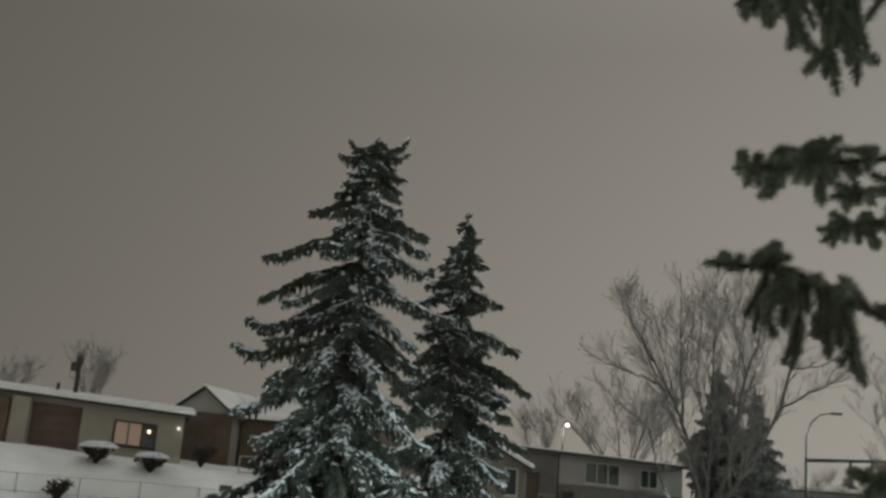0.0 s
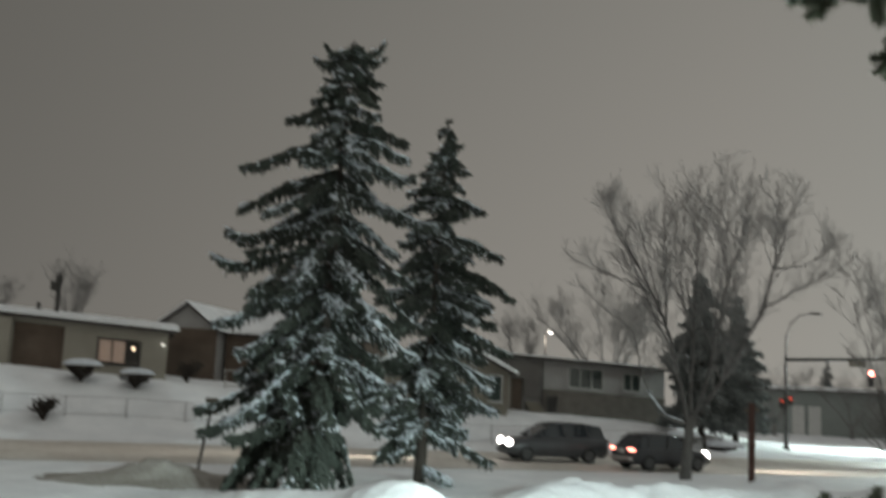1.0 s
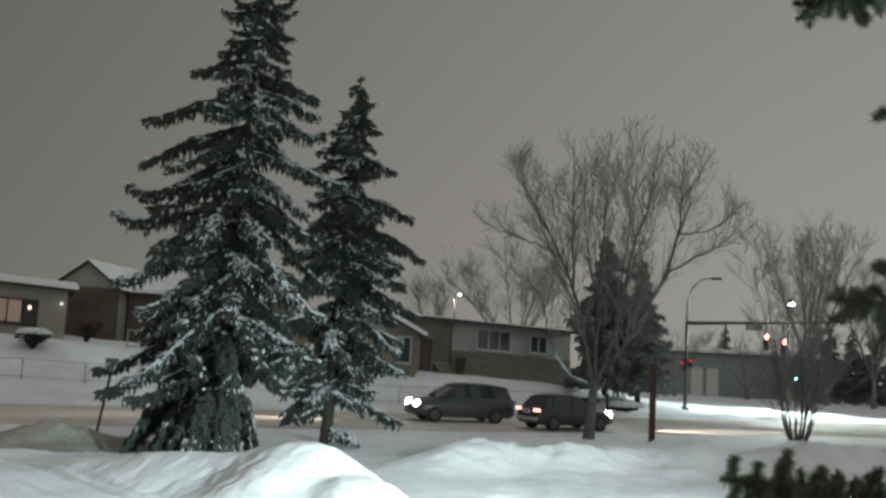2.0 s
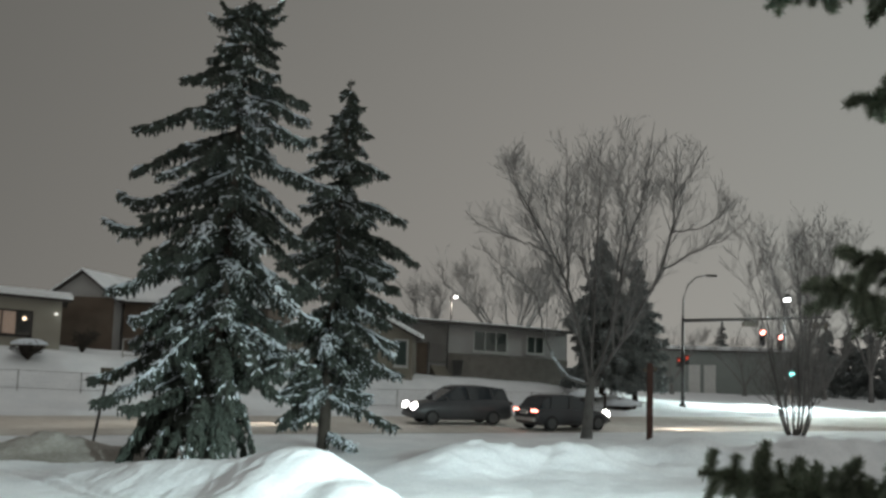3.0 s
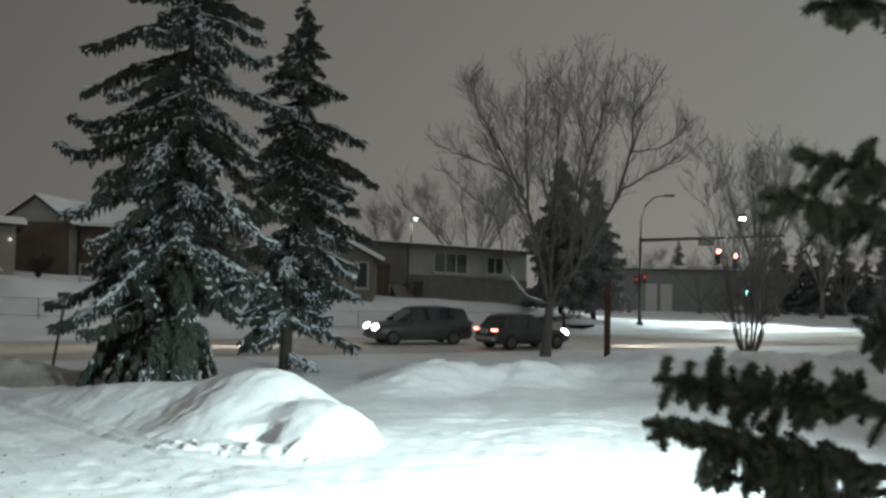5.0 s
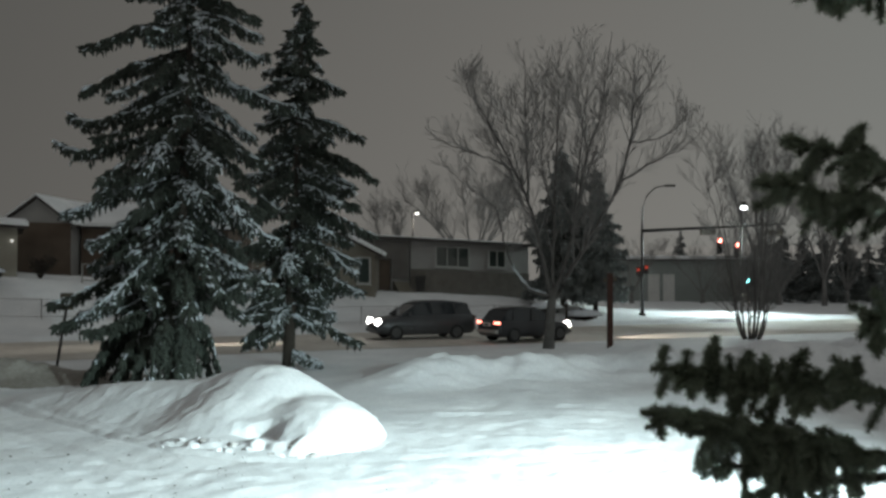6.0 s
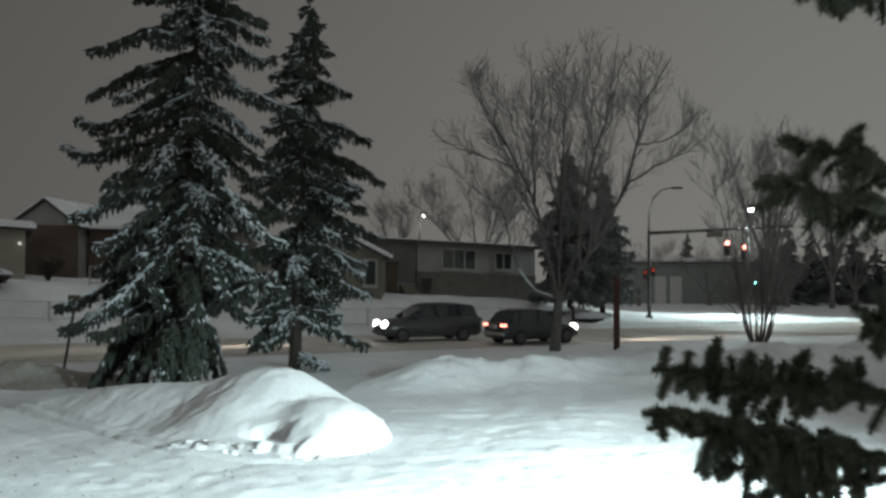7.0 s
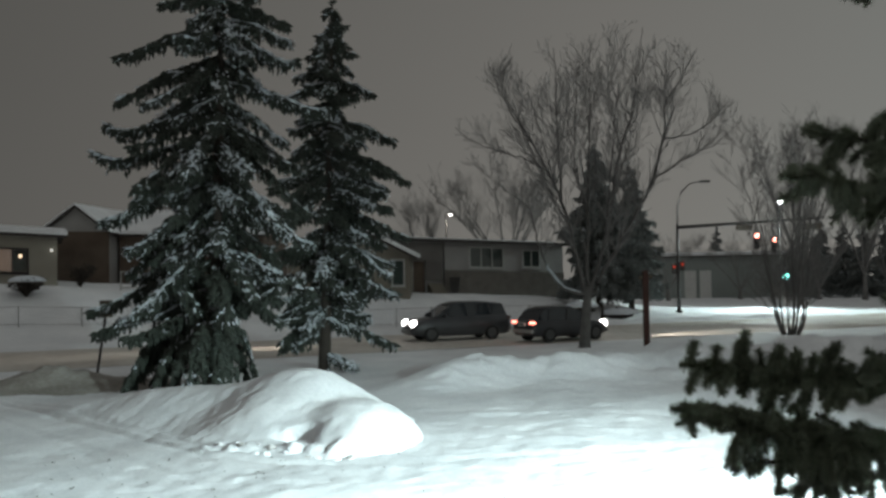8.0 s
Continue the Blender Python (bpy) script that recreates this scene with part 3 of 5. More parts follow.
def shoot(sink, p, d, r, length, depth, lift, rim=1.0):
    """A shoot that bends upwards and carries finer shoots on both sides; it stops at the crown's rim."""
    n = max(3, int(length / 0.3))
    pts, d = [Vector(p)], Vector(d).normalized()
    for k in range(n):
        d = (d + Vector((random.gauss(0, .035), random.gauss(0, .035), lift + random.gauss(0, .03)))).normalized()
        q = pts[-1] + d * length / n
        if rounded(q) > rim:
            break
        pts.append(q)
    if len(pts) < 2:
        return
    m = len(pts) - 1
    sink.tube(pts, [max(0.0065, r * (1 - 0.8 * k / m)) for k in range(m + 1)], 3 if r < 0.03 else 5, False)
    if depth == 0:
        return
    reach = m * length / n
    sign = random.choice((-1, 1))
    for k in range(int(reach / (0.30 if depth > 1 else 0.20))):
        f = random.uniform(0.12, 0.98) * m
        i = min(m - 1, int(f))
        at, dd = pts[i].lerp(pts[i + 1], f - i), (pts[i + 1] - pts[i]).normalized()
        sign = -sign
        a = random.gauss(0, 0.8)
        side = dd.cross(Vector((0.0, 1, 0.25))).normalized()
        off = (side * math.cos(a) + dd.cross(side) * math.sin(a)) * sign
        shoot(sink, at, dd * random.uniform(0.75, 1.1) + off * random.uniform(0.4, 0.74), r * random.uniform(0.35, 0.5),
              random.uniform(0.3, 0.62) * reach * (1.15 - 0.5 * f / m) + 0.15, depth - 1, lift * 0.9, rim + random.uniform(-0.06, 0.04))


def street_tree(base, trunk, limbs, label, mats):
    """The leafless tree before the street: each limb follows its own line and feathers out into shoots."""
    ob = thing("bare_tree", pose(*base), label, "tree")
    t = Shape()
    t.tube(trunk, [0.25, 0.215, 0.19, 0.18, 0.15], 12)
    part("trunk", t, mats[0], ob, "ridged grey trunk", True)
    tw = Shape()
    for pts, r0, r1 in limbs:
        w, line = Shape(), []
        pts = [Vector(p) for p in pts]
        for i in range(len(pts) - 1):
            p0, p3, a, b = pts[max(i - 1, 0)], pts[min(i + 2, len(pts) - 1)], pts[i], pts[i + 1]
            for k in range(5):
                u = k / 5
                q = 0.5 * ((2 * a) + (b - p0) * u + (2 * p0 - 5 * a + 4 * b - p3) * u * u + (3 * a - p0 - 3 * b + p3) * u ** 3)
                line.append(q + Vector([random.gauss(0, .025) for _ in range(3)]))
        line.append(pts[-1])
        n = len(line) - 1
        w.tube(line, [0.82 * (r0 + (r1 - r0) * (i / n) ** 0.7) for i in range(n + 1)], 7, False)
        part("limb", w, mats[0], ob, "", True)
        length = sum((line[i + 1] - line[i]).length for i in range(n))
        for k in range(int(length * 3.2)):
            f = (0.16 + 0.84 * random.random()) * n
            i = min(n - 1, int(f))
            if line[i].z < 3.4 and random.random() < 0.8:
                continue
            d = (line[i + 1] - line[i]).normalized()
            a = random.uniform(0, 6.283)
            off = Vector((math.cos(a), 0.8 * math.sin(a), random.uniform(-0.15, 0.35)))
            shoot(tw, line[i], d + off * random.uniform(0.5, 0.95), max(0.012, (r0 + (r1 - r0) * f / n) * 0.42),
                  random.uniform(0.9, 2.4) * (1.1 - 0.45 * f / n), 2, 0.12, 1.0 + random.uniform(-0.05, 0.05))
    tagged(part("twig_spray", tw, mats[1], ob, "fine leafless twigs dusted with frost"), kind="stuff")
    ls = Shape()
    lying = [Vector(p) for p in limbs[0][0]]
    for k in range(26):
        f = (0.15 + 0.85 * k / 26) * 2.2
        i = min(2, int(f))
        p = lying[i].lerp(lying[i + 1], f - i) + Vector((0, -0.01, 0.055))
        ls.spindle(p - Vector((.10, 0, -.02)), p + Vector((.10, 0, -.02)), random.uniform(.035, .06), .5, 6, 0.7)
    part("snow", ls, SNOW_TREE, ob, "snow lying on the lowest limb")
    return ob


random.seed(21)
D_LIMBS = [([(.12, -.1, 2.15), (-.85, -.5, 2.45), (-1.45, -.7, 3.2), (-1.85, -.8, 4.4), (-2.2, -.9, 5.7), (-3.2, -1.1, 6.4), (-4.0, -1.2, 7.1)], .085, .012),
           ([(.15, 0, 2.1), (-.25, -.1, 3.6), (-.8, -.2, 5.9), (-1.45, -.3, 7.3), (-2.3, -.4, 8.9), (-3.2, -.5, 10.3), (-3.5, -.5, 11.3)], .13, .014),
           ([(-1.4, -.3, 7.2), (-2.2, -.6, 7.6), (-3.4, -.8, 7.95), (-4.5, -1, 8.4), (-5.0, -1, 8.9)], .06, .012),
           ([(-.8, -.2, 6.0), (-.88, .2, 8.2), (-.9, .4, 10.2), (-.95, .5, 12.3)], .085, .012),
           ([(-1.9, -.35, 8.2), (-2.75, .3, 9.6), (-3.05, .5, 10.6), (-3.0, .5, 11.9)], .055, .010),
           ([(.2, 0, 2.2), (.3, .5, 5.2), (.45, .8, 8.4), (.55, .9, 10.8), (.6, .9, 12.6)], .10, .012),
           ([(.32, .5, 5.4), (-.1, 1.4, 7.6), (.05, 2.0, 10.0), (.15, 2.2, 11.8)], .06, .012),
           ([(.25, 0, 2.2), (1.0, .2, 4.7), (1.6, .3, 7.8), (2.1, .3, 9.3), (2.4, .3, 11.0), (2.65, .3, 13.0)], .11, .012),
           ([(.28, 0, 2.1), (1.3, -.2, 3.9), (2.75, -.4, 6.6), (3.2, -.5, 8.3), (3.4, -.5, 9.8), (4.1, -.6, 10.9), (4.6, -.6, 11.9)], .13, .012),
           ([(2.8, -.4, 6.7), (3.9, -.7, 7.4), (5.1, -.9, 8.0), (6.2, -1.0, 8.9)], .06, .010),
           ([(3.2, -.5, 8.3), (4.6, 0, 8.6), (5.4, .2, 9.2), (6.0, .3, 9.9)], .05, .010),
           ([(3.3, -.5, 9.2), (3.5, .3, 10.6), (3.6, .5, 11.9)], .045, .010),
           ([(1.7, .3, 8.1), (1.1, -.5, 9.8), (1.2, -.8, 12.4)], .05, .010),
           ([(.95, .2, 4.6), (1.0, -1.2, 6.6), (1.1, -2.2, 8.8), (1.2, -2.6, 10.6)], .06, .012),
           ([(1.3, .25, 6.0), (2.0, 1.5, 7.8), (2.8, 2.4, 10.4)], .06, .012),
           ([(-.5, -.15, 4.8), (-1.3, 1.2, 6.8), (-2.0, 2.0, 8.6), (-2.6, 2.5, 10.2)], .06, .012),
           ([(-.7, -.2, 5.6), (-1.4, -1.5, 7.4), (-2.1, -2.4, 9.6)], .055, .012)]
street_tree((4.4, 39.0, -0.05), [(0, 0, 0), (0.03, 0, 0.5), (0.08, 0, 1.2), (0.14, 0, 2.0), (0.18, 0, 2.5)], D_LIMBS,
            "large leafless tree with forked trunk and broad rounded crown", (BARK_GREY, TWIG_FROST_HAZE))
random.seed(31)
m_limbs = []
for k in range(14):
    a, r = k * 2.4, random.uniform(0.25, 0.6)
    tall = 9.4 - 0.5 * k if k < 7 else random.uniform(1.3, 5.0)
    out = random.uniform(0.8, 2.6) if k < 7 else random.uniform(1.3, 2.6)
    m_limbs.append(([(math.cos(a) * r * 0.75, math.sin(a) * r * 0.75, 0), (math.cos(a) * (r + 0.12 * out), math.sin(a) * (r + 0.12 * out), min(0.9, tall * 0.4)),
                     (math.cos(a) * out * 0.62, math.sin(a) * out * 0.62, tall * 0.6), (math.cos(a) * out, math.sin(a) * out, tall)], 0.065 if k < 7 else 0.04, 0.008))
bare_tree("bare_tree", (14.3, 44.4, -0.02), [(0, 0, -0.02), (0, 0, 0.15), (0, 0, 0.3)], m_limbs,
          "slender leafless tree with many stems rising from the snow", 0.10, 2, 2.0, 0.10, 2.0, (BARK_GREY, TWIG_FROST_HAZE))
random.seed(41)


def far_limbs(h, w, n):
    out = []
    for k in range(n):
        a = k * 2.4 + random.random()
        r = w * random.uniform(0.5, 1.0)
        out.append(([(0, 0, h * 0.18), (math.cos(a) * r * 0.35, math.sin(a) * r * 0.35, h * 0.45), (math.cos(a) * r * 0.75, math.sin(a) * r * 0.75, h * 0.72),
                     (math.cos(a) * r, math.sin(a) * r, h * random.uniform(0.85, 0.97))], 0.11, 0.014))
    return out


for x, y, h, w, label in [(26.0, 78, 14.5, 4.5, "tall leafless tree beyond the crossing, paled in colour for haze"),
                          (33.5, 84, 12.0, 4.5, "distant leafless tree, paled in colour for haze"),
                          (2.5, 72, 8.2, 6.0, "low spreading leafless tree behind the bungalow"),
                          (-4.2, 80, 6.6, 2.0, "thin leafless tree above the bungalow roof"),
                          (17.5, 88, 5.2, 2.6, "frosted leafless bush before the long building"), (24.5, 90, 4.6, 3.0, "frosted leafless bush before the long building"),
                          (31, 88, 5.8, 3.2, "frosted leafless bush before the long building"), (38, 90, 6.0, 3.4, "frosted leafless bush before the long building"),
                          (-44.5, 66, 5.6, 3.4, "leafless tree behind the cream bungalow"), (-35.2, 64, 6.3, 1.3, "small leafless tree behind the cream bungalow")]:
    # trunks take the pale twig colour too, as painted haze
    bare_tree("bare_tree", (x, y, ground(x, y) - 0.05), [(0, 0, 0), (0, 0, h * 0.1), (0, 0, h * 0.2)], far_limbs(h, w, 5 if h < 7 else 9), label, 0.2, 2, 2.3, 0.11, 2.1, (TWIG_FROST_HAZE, TWIG_FROST_HAZE))
random.seed(43)
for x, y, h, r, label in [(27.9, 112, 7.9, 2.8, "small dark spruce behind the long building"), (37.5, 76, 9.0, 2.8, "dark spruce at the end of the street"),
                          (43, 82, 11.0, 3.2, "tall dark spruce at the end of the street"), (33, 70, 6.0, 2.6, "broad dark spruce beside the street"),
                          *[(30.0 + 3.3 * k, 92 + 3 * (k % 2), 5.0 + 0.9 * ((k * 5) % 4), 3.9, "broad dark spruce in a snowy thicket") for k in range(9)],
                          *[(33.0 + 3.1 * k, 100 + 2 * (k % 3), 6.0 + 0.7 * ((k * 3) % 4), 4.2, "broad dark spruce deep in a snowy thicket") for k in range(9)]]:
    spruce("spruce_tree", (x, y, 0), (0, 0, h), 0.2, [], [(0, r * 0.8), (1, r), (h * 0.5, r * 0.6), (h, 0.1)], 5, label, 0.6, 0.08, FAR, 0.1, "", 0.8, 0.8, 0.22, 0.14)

# ---- the spruce beside the camera: boughs with single needles ----


def needled(shape, wood, a, b, r=0.034, thick=0.0019, per=2000, sag=0.0):
    """A twig from a to b, clothed all round with needles."""
    a, b = Vector(a), Vector(b)
    d = b - a
    ln = d.length
    d.normalize()
    up = Vector((0, 0, 1)) if abs(d.z) < 0.9 else Vector((1, 0, 0))
    s = d.cross(up).normalized()
    u = s.cross(d)
    n = 5
    mid = [a.lerp(b, k / n) + Vector((0, 0, sag * ln * math.sin(k / n * math.pi))) for k in range(n + 1)]
    wood.tube(mid, [0.003 - 0.0003 * k for k in range(n + 1)], 5)
    for k in range(int(per * ln)):
        f = random.random() * n * 0.999
        i = int(f)
        p = mid[i].lerp(mid[i + 1], f - i)
        t = random.uniform(0, 6.283)
        tail = smooth(n, n - 0.5, f)
        q = s * math.cos(t) + u * math.sin(t) + d * (random.uniform(0.15, 0.6) + 1.0 * (1 - tail)) + u * 0.15
        q = q.normalized() * r * random.uniform(0.7, 1.1) * (0.5 + 0.5 * tail)
        c = d * thick
        v = q.cross(c).normalized() * thick
        o = len(shape.v)
        shape.v += [tuple(p + c), tuple(p - c * 0.5 + v), tuple(p - c * 0.5 - v), tuple(p + q)]
        shape.f += [(o, o + 1, o + 3), (o + 1, o + 2, o + 3), (o + 2, o, o + 3)]


def near_bough(tree, size, tip, bend, root, twigs, fill=9):
    """A bough from root by bend to tip; twigs are (share of the way, tip offset)."""
    g, w = Shape(), Shape()
    pts = [Vector(root), Vector(root).lerp(Vector(bend), 0.55), Vector(bend), Vector(bend).lerp(Vector(tip), 0.5), Vector(tip)]
    w.tube(pts, [0.010 * size, 0.008 * size, 0.006 * size, 0.004 * size, 0.002 * size], 6)
    # back to the trunk
    stem = Vector((0.02, 0, pts[0].z - 0.12))
    back = [stem, stem.lerp(pts[0], 0.5) + Vector((0, 0, 0.05)), pts[0]]
    w.tube(back, [0.028, 0.018, 0.010 * size], 6)
    needled(g, w, back[1], back[2], 0.033 * size, 0.0011 * size, 1500)
    nr, nt_, den = 0.030 * size, 0.0015 * size, 3300 / size
    full = list(twigs)
    for up in (True, False):
        row = sorted(t for t in twigs if (t[3] > 0) == up)
        for a, b in zip(row, row[1:]):
            if b[0] - a[0] < 0.35:
                for k in (0.5,):
                    q = random.uniform(0.7, 0.95)
                    full.append((a[0] + (b[0] - a[0]) * k, *[(a[i] * (1 - k) + b[i] * k) * q for i in (1, 2, 3)]))
    for i in range(4):
        needled(g, w, pts[i], pts[i + 1], nr, nt_, den)
    for s, dx, dy, dz in full:
        dx, dy = dx * 0.85 - 0.02 * size, dy * 0.8
        f = s * 4
        i = min(3, int(f))
        p = pts[i].lerp(pts[i + 1], f - i)
        e = p + Vector((dx, dy, dz))
        needled(g, w, p, e, nr, nt_, den, 0.06)
        ln = (e - p).length
        if ln > 0.12 * size:
            for k in range(3):
                q = p.lerp(e, random.uniform(0.1, 0.7))
                needled(g, w, q, q + (e - p) * 0.35 + Vector([random.uniform(-1, 1) * ln * 0.24 for _ in range(3)]), nr, nt_, den)
    for k in range(fill):
        f = random.uniform(0.1, 3.3)
        i = int(f)
        p = pts[i].lerp(pts[i + 1], f - i)
        d = (pts[i + 1] - pts[i]).normalized()
        e = d * random.uniform(0.5, 0.9) + Vector((random.uniform(-.7, .3), random.uniform(-.9, .9), random.uniform(-.6, .6)))
        needled(g, w, p, p + e.normalized() * size * random.uniform(0.05, 0.14) * (1 - 0.12 * f), nr, nt_, den, 0.05)
    b = part("bough", w, BARK, tree, "", True)
    part("needles", g, NEEDLES_LIFTED, b, "dense short needles, paled to make up for missing light")


random.seed(51)
near_tree = thing("spruce_tree", pose(3.63, 2.6, -0.04), "dark spruce close by, reaching out its needled boughs", "tree")
nt = Shape()
nt.tube([(0, 0, 0), (0, 0, 2), (0.02, 0, 4), (0.03, 0, 7.5)], [0.16, 0.13, 0.10, 0.02], 10)
part("trunk", nt, BARK, near_tree, "", True)
random.seed(52)
near_bough(near_tree, 1.00, (-2.99, 0.20, 2.92), (-2.70, 0.21, 2.87), (-2.21, 0.32, 2.82),
           [(0.95, 0.06, 0.10, 0.06), (0.90, -0.04, -0.10, -0.06), (0.80, 0.05, 0.10, -0.08), (0.72, 0.03, -0.10, 0.10), (0.60, -0.03, 0.10, 0.07), (0.55, 0.03, -0.10, 0.10), (0.50, -0.02, 0.10, -0.07), (0.45, -0.00, -0.11, 0.08), (0.40, 0.01, 0.08, -0.17), (0.35, 0.02, -0.13, 0.11), (0.30, 0.10, 0.06, 0.05), (0.25, -0.11, -0.15, -0.04), (0.20, 0.13, 0.03, 0.08), (0.15, -0.09, -0.17, 0.09), (0.60, 0.09, 0.10, -0.11), (0.30, 0.06, -0.14, -0.04), (0.10, 0.00, 0.01, -0.04)], 90)
near_bough(near_tree, 1.00, (-3.02, 0.21, 2.79), (-2.77, 0.21, 2.74), (-2.21, 0.32, 2.63),
           [(0.90, 0.06, 0.10, -0.08), (0.75, -0.02, -0.10, 0.03), (0.62, 0.12, 0.10, -0.01), (0.55, -0.08, -0.10, -0.11), (0.50, 0.05, 0.10, -0.16), (0.45, 0.09, -0.11, -0.06), (0.40, -0.01, 0.08, -0.20), (0.35, 0.06, -0.13, 0.03), (0.30, 0.05, 0.06, -0.20), (0.25, 0.00, -0.15, -0.16), (0.20, 0.14, 0.04, 0.01), (0.20, -0.00, -0.16, -0.14), (0.10, 0.05, 0.01, -0.09), (0.30, -0.09, -0.14, -0.12), (0.50, 0.15, 0.10, -0.09)], 90)
near_bough(near_tree, 1.02, (-2.83, 0.26, 2.60), (-2.69, 0.26, 2.63), (-2.39, 0.37, 2.62),
           [(0.80, 0.05, 0.10, -0.03), (0.40, 0.01, -0.12, -0.00), (0.30, -0.08, 0.06, 0.01)])
near_bough(near_tree, 1.02, (-2.70, 0.26, 2.53), (-2.54, 0.26, 2.57), (-2.18, 0.37, 2.57),
           [(0.80, 0.05, 0.10, -0.04), (0.50, -0.00, -0.10, -0.06), (0.50, 0.00, 0.10, 0.04), (0.20, -0.06, -0.16, -0.02), (0.15, 0.02, 0.02, 0.07)])
near_bough(near_tree, 0.62, (-2.98, -0.85, 3.45), (-2.88, -0.85, 3.43), (-2.69, -0.78, 3.38),
           [(0.85, 0.02, 0.06, -0.00), (0.60, -0.05, -0.06, -0.05), (0.45, 0.07, 0.05, 0.05), (0.40, -0.00, -0.07, 0.03), (0.40, -0.02, 0.05, -0.03), (0.30, -0.05, -0.09, -0.05), (0.20, -0.01, 0.02, 0.04), (0.15, -0.14, -0.11, 0.01)])
near_bough(near_tree, 1.00, (-2.69, 0.20, 3.46), (-2.52, 0.20, 3.44), (-2.14, 0.31, 3.35),
           [(0.90, 0.06, 0.10, 0.03), (0.75, -0.06, -0.10, -0.06), (0.65, 0.07, 0.10, 0.05), (0.55, -0.02, -0.10, -0.06), (0.40, -0.05, 0.08, -0.10), (0.35, -0.05, -0.13, -0.01), (0.30, 0.00, 0.06, -0.10), (0.30, -0.03, -0.14, 0.04), (0.20, 0.00, 0.04, -0.09), (0.15, -0.11, -0.17, 0.04), (0.10, -0.05, 0.01, -0.04), (0.45, -0.01, -0.11, -0.08), (0.25, -0.08, 0.05, -0.07)])
near_bough(near_tree, 1.00, (-2.37, 0.20, 3.06), (-2.29, 0.20, 3.07), (-2.07, 0.31, 3.11),
           [(0.80, 0.02, 0.10, -0.06), (0.50, -0.08, -0.10, -0.08), (0.60, 0.03, 0.10, 0.08)])
near_bough(near_tree, 1.00, (-2.58, 0.10, 4.00), (-2.44, 0.10, 4.01), (-2.15, 0.22, 4.01),
           [(0.80, 0.06, 0.10, -0.03), (0.60, -0.02, -0.10, -0.10), (0.50, 0.09, 0.10, -0.02), (0.60, -0.03, -0.10, 0.03), (0.30, 0.05, 0.06, -0.07), (0.45, -0.02, -0.11, 0.04)])
near_bough(near_tree, 1.00, (-2.83, 0.10, 4.315), (-2.66, 0.10, 4.34), (-2.25, 0.20, 4.38),
           [(0.85, 0.04, 0.08, -0.05), (0.70, -0.01, -0.08, -0.07), (0.60, 0.08, 0.08, 0.06), (0.50, 0.02, -0.10, -0.10), (0.40, 0.05, 0.08, 0.08), (0.30, 0.00, -0.10, -0.06), (0.20, -0.04, 0.05, -0.11)])
near_bough(near_tree, 0.46, (-3.463, -2.11, 3.67), (-3.353, -2.09, 3.67), (-3.163, -1.98, 3.61),
           [(0.90, 0.02, 0.04, 0.02), (0.72, 0.02, -0.04, 0.01), (0.66, 0.04, 0.04, 0.04), (0.60, 0.03, -0.04, 0.01), (0.62, -0.00, 0.07, -0.08), (0.50, -0.03, -0.03, -0.08), (0.45, 0.02, 0.07, -0.10), (0.40, 0.01, -0.06, -0.01), (0.35, 0.03, 0.06, -0.09), (0.30, 0.01, -0.07, -0.01), (0.25, 0.04, 0.06, -0.10), (0.50, 0.01, -0.03, -0.03), (0.30, 0.00, 0.04, -0.06)])
near_bough(near_tree, 1.21, (-3.140, -0.04, 4.49), (-2.950, -0.01, 4.51), (-2.420, 0.18, 4.64),
           [(0.92, 0.04, 0.11, 0.09), (0.85, -0.00, -0.11, -0.09), (0.70, 0.13, 0.13, 0.11), (0.60, -0.02, -0.11, -0.13), (0.50, 0.17, 0.13, 0.13), (0.45, -0.02, -0.13, -0.09), (0.40, 0.15, 0.09, 0.13), (0.35, -0.04, -0.13, -0.15), (0.30, 0.11, 0.11, -0.04), (0.20, -0.00, -0.19, -0.02), (0.20, 0.04, 0.06, -0.02)])
near_bough(near_tree, 1.15, (-2.82, -0.16, 4.36), (-2.73, -0.16, 4.38), (-2.44, 0.01, 4.47),
           [(0.80, 0.04, 0.13, -0.02), (0.50, 0.02, -0.09, -0.06)])
near_bough(near_tree, 1.15, (-3.18, -0.36, 4.96), (-3.01, -0.33, 5.00), (-2.59, -0.16, 5.13),
           [(0.90, 0.04, 0.13, -0.00), (0.75, 0.04, -0.09, -0.13), (0.60, 0.11, 0.15, -0.02), (0.50, 0.09, -0.04, -0.21), (0.40, 0.15, 0.13, -0.06), (0.30, -0.02, -0.09, -0.34), (0.25, 0.09, 0.11, -0.17), (0.20, -0.00, -0.11, -0.38)])


# ---- houses ----


def sheared(shape, k):
    shape.v = [(x, y, z + k * x) for x, y, z in shape.v]
    return shape


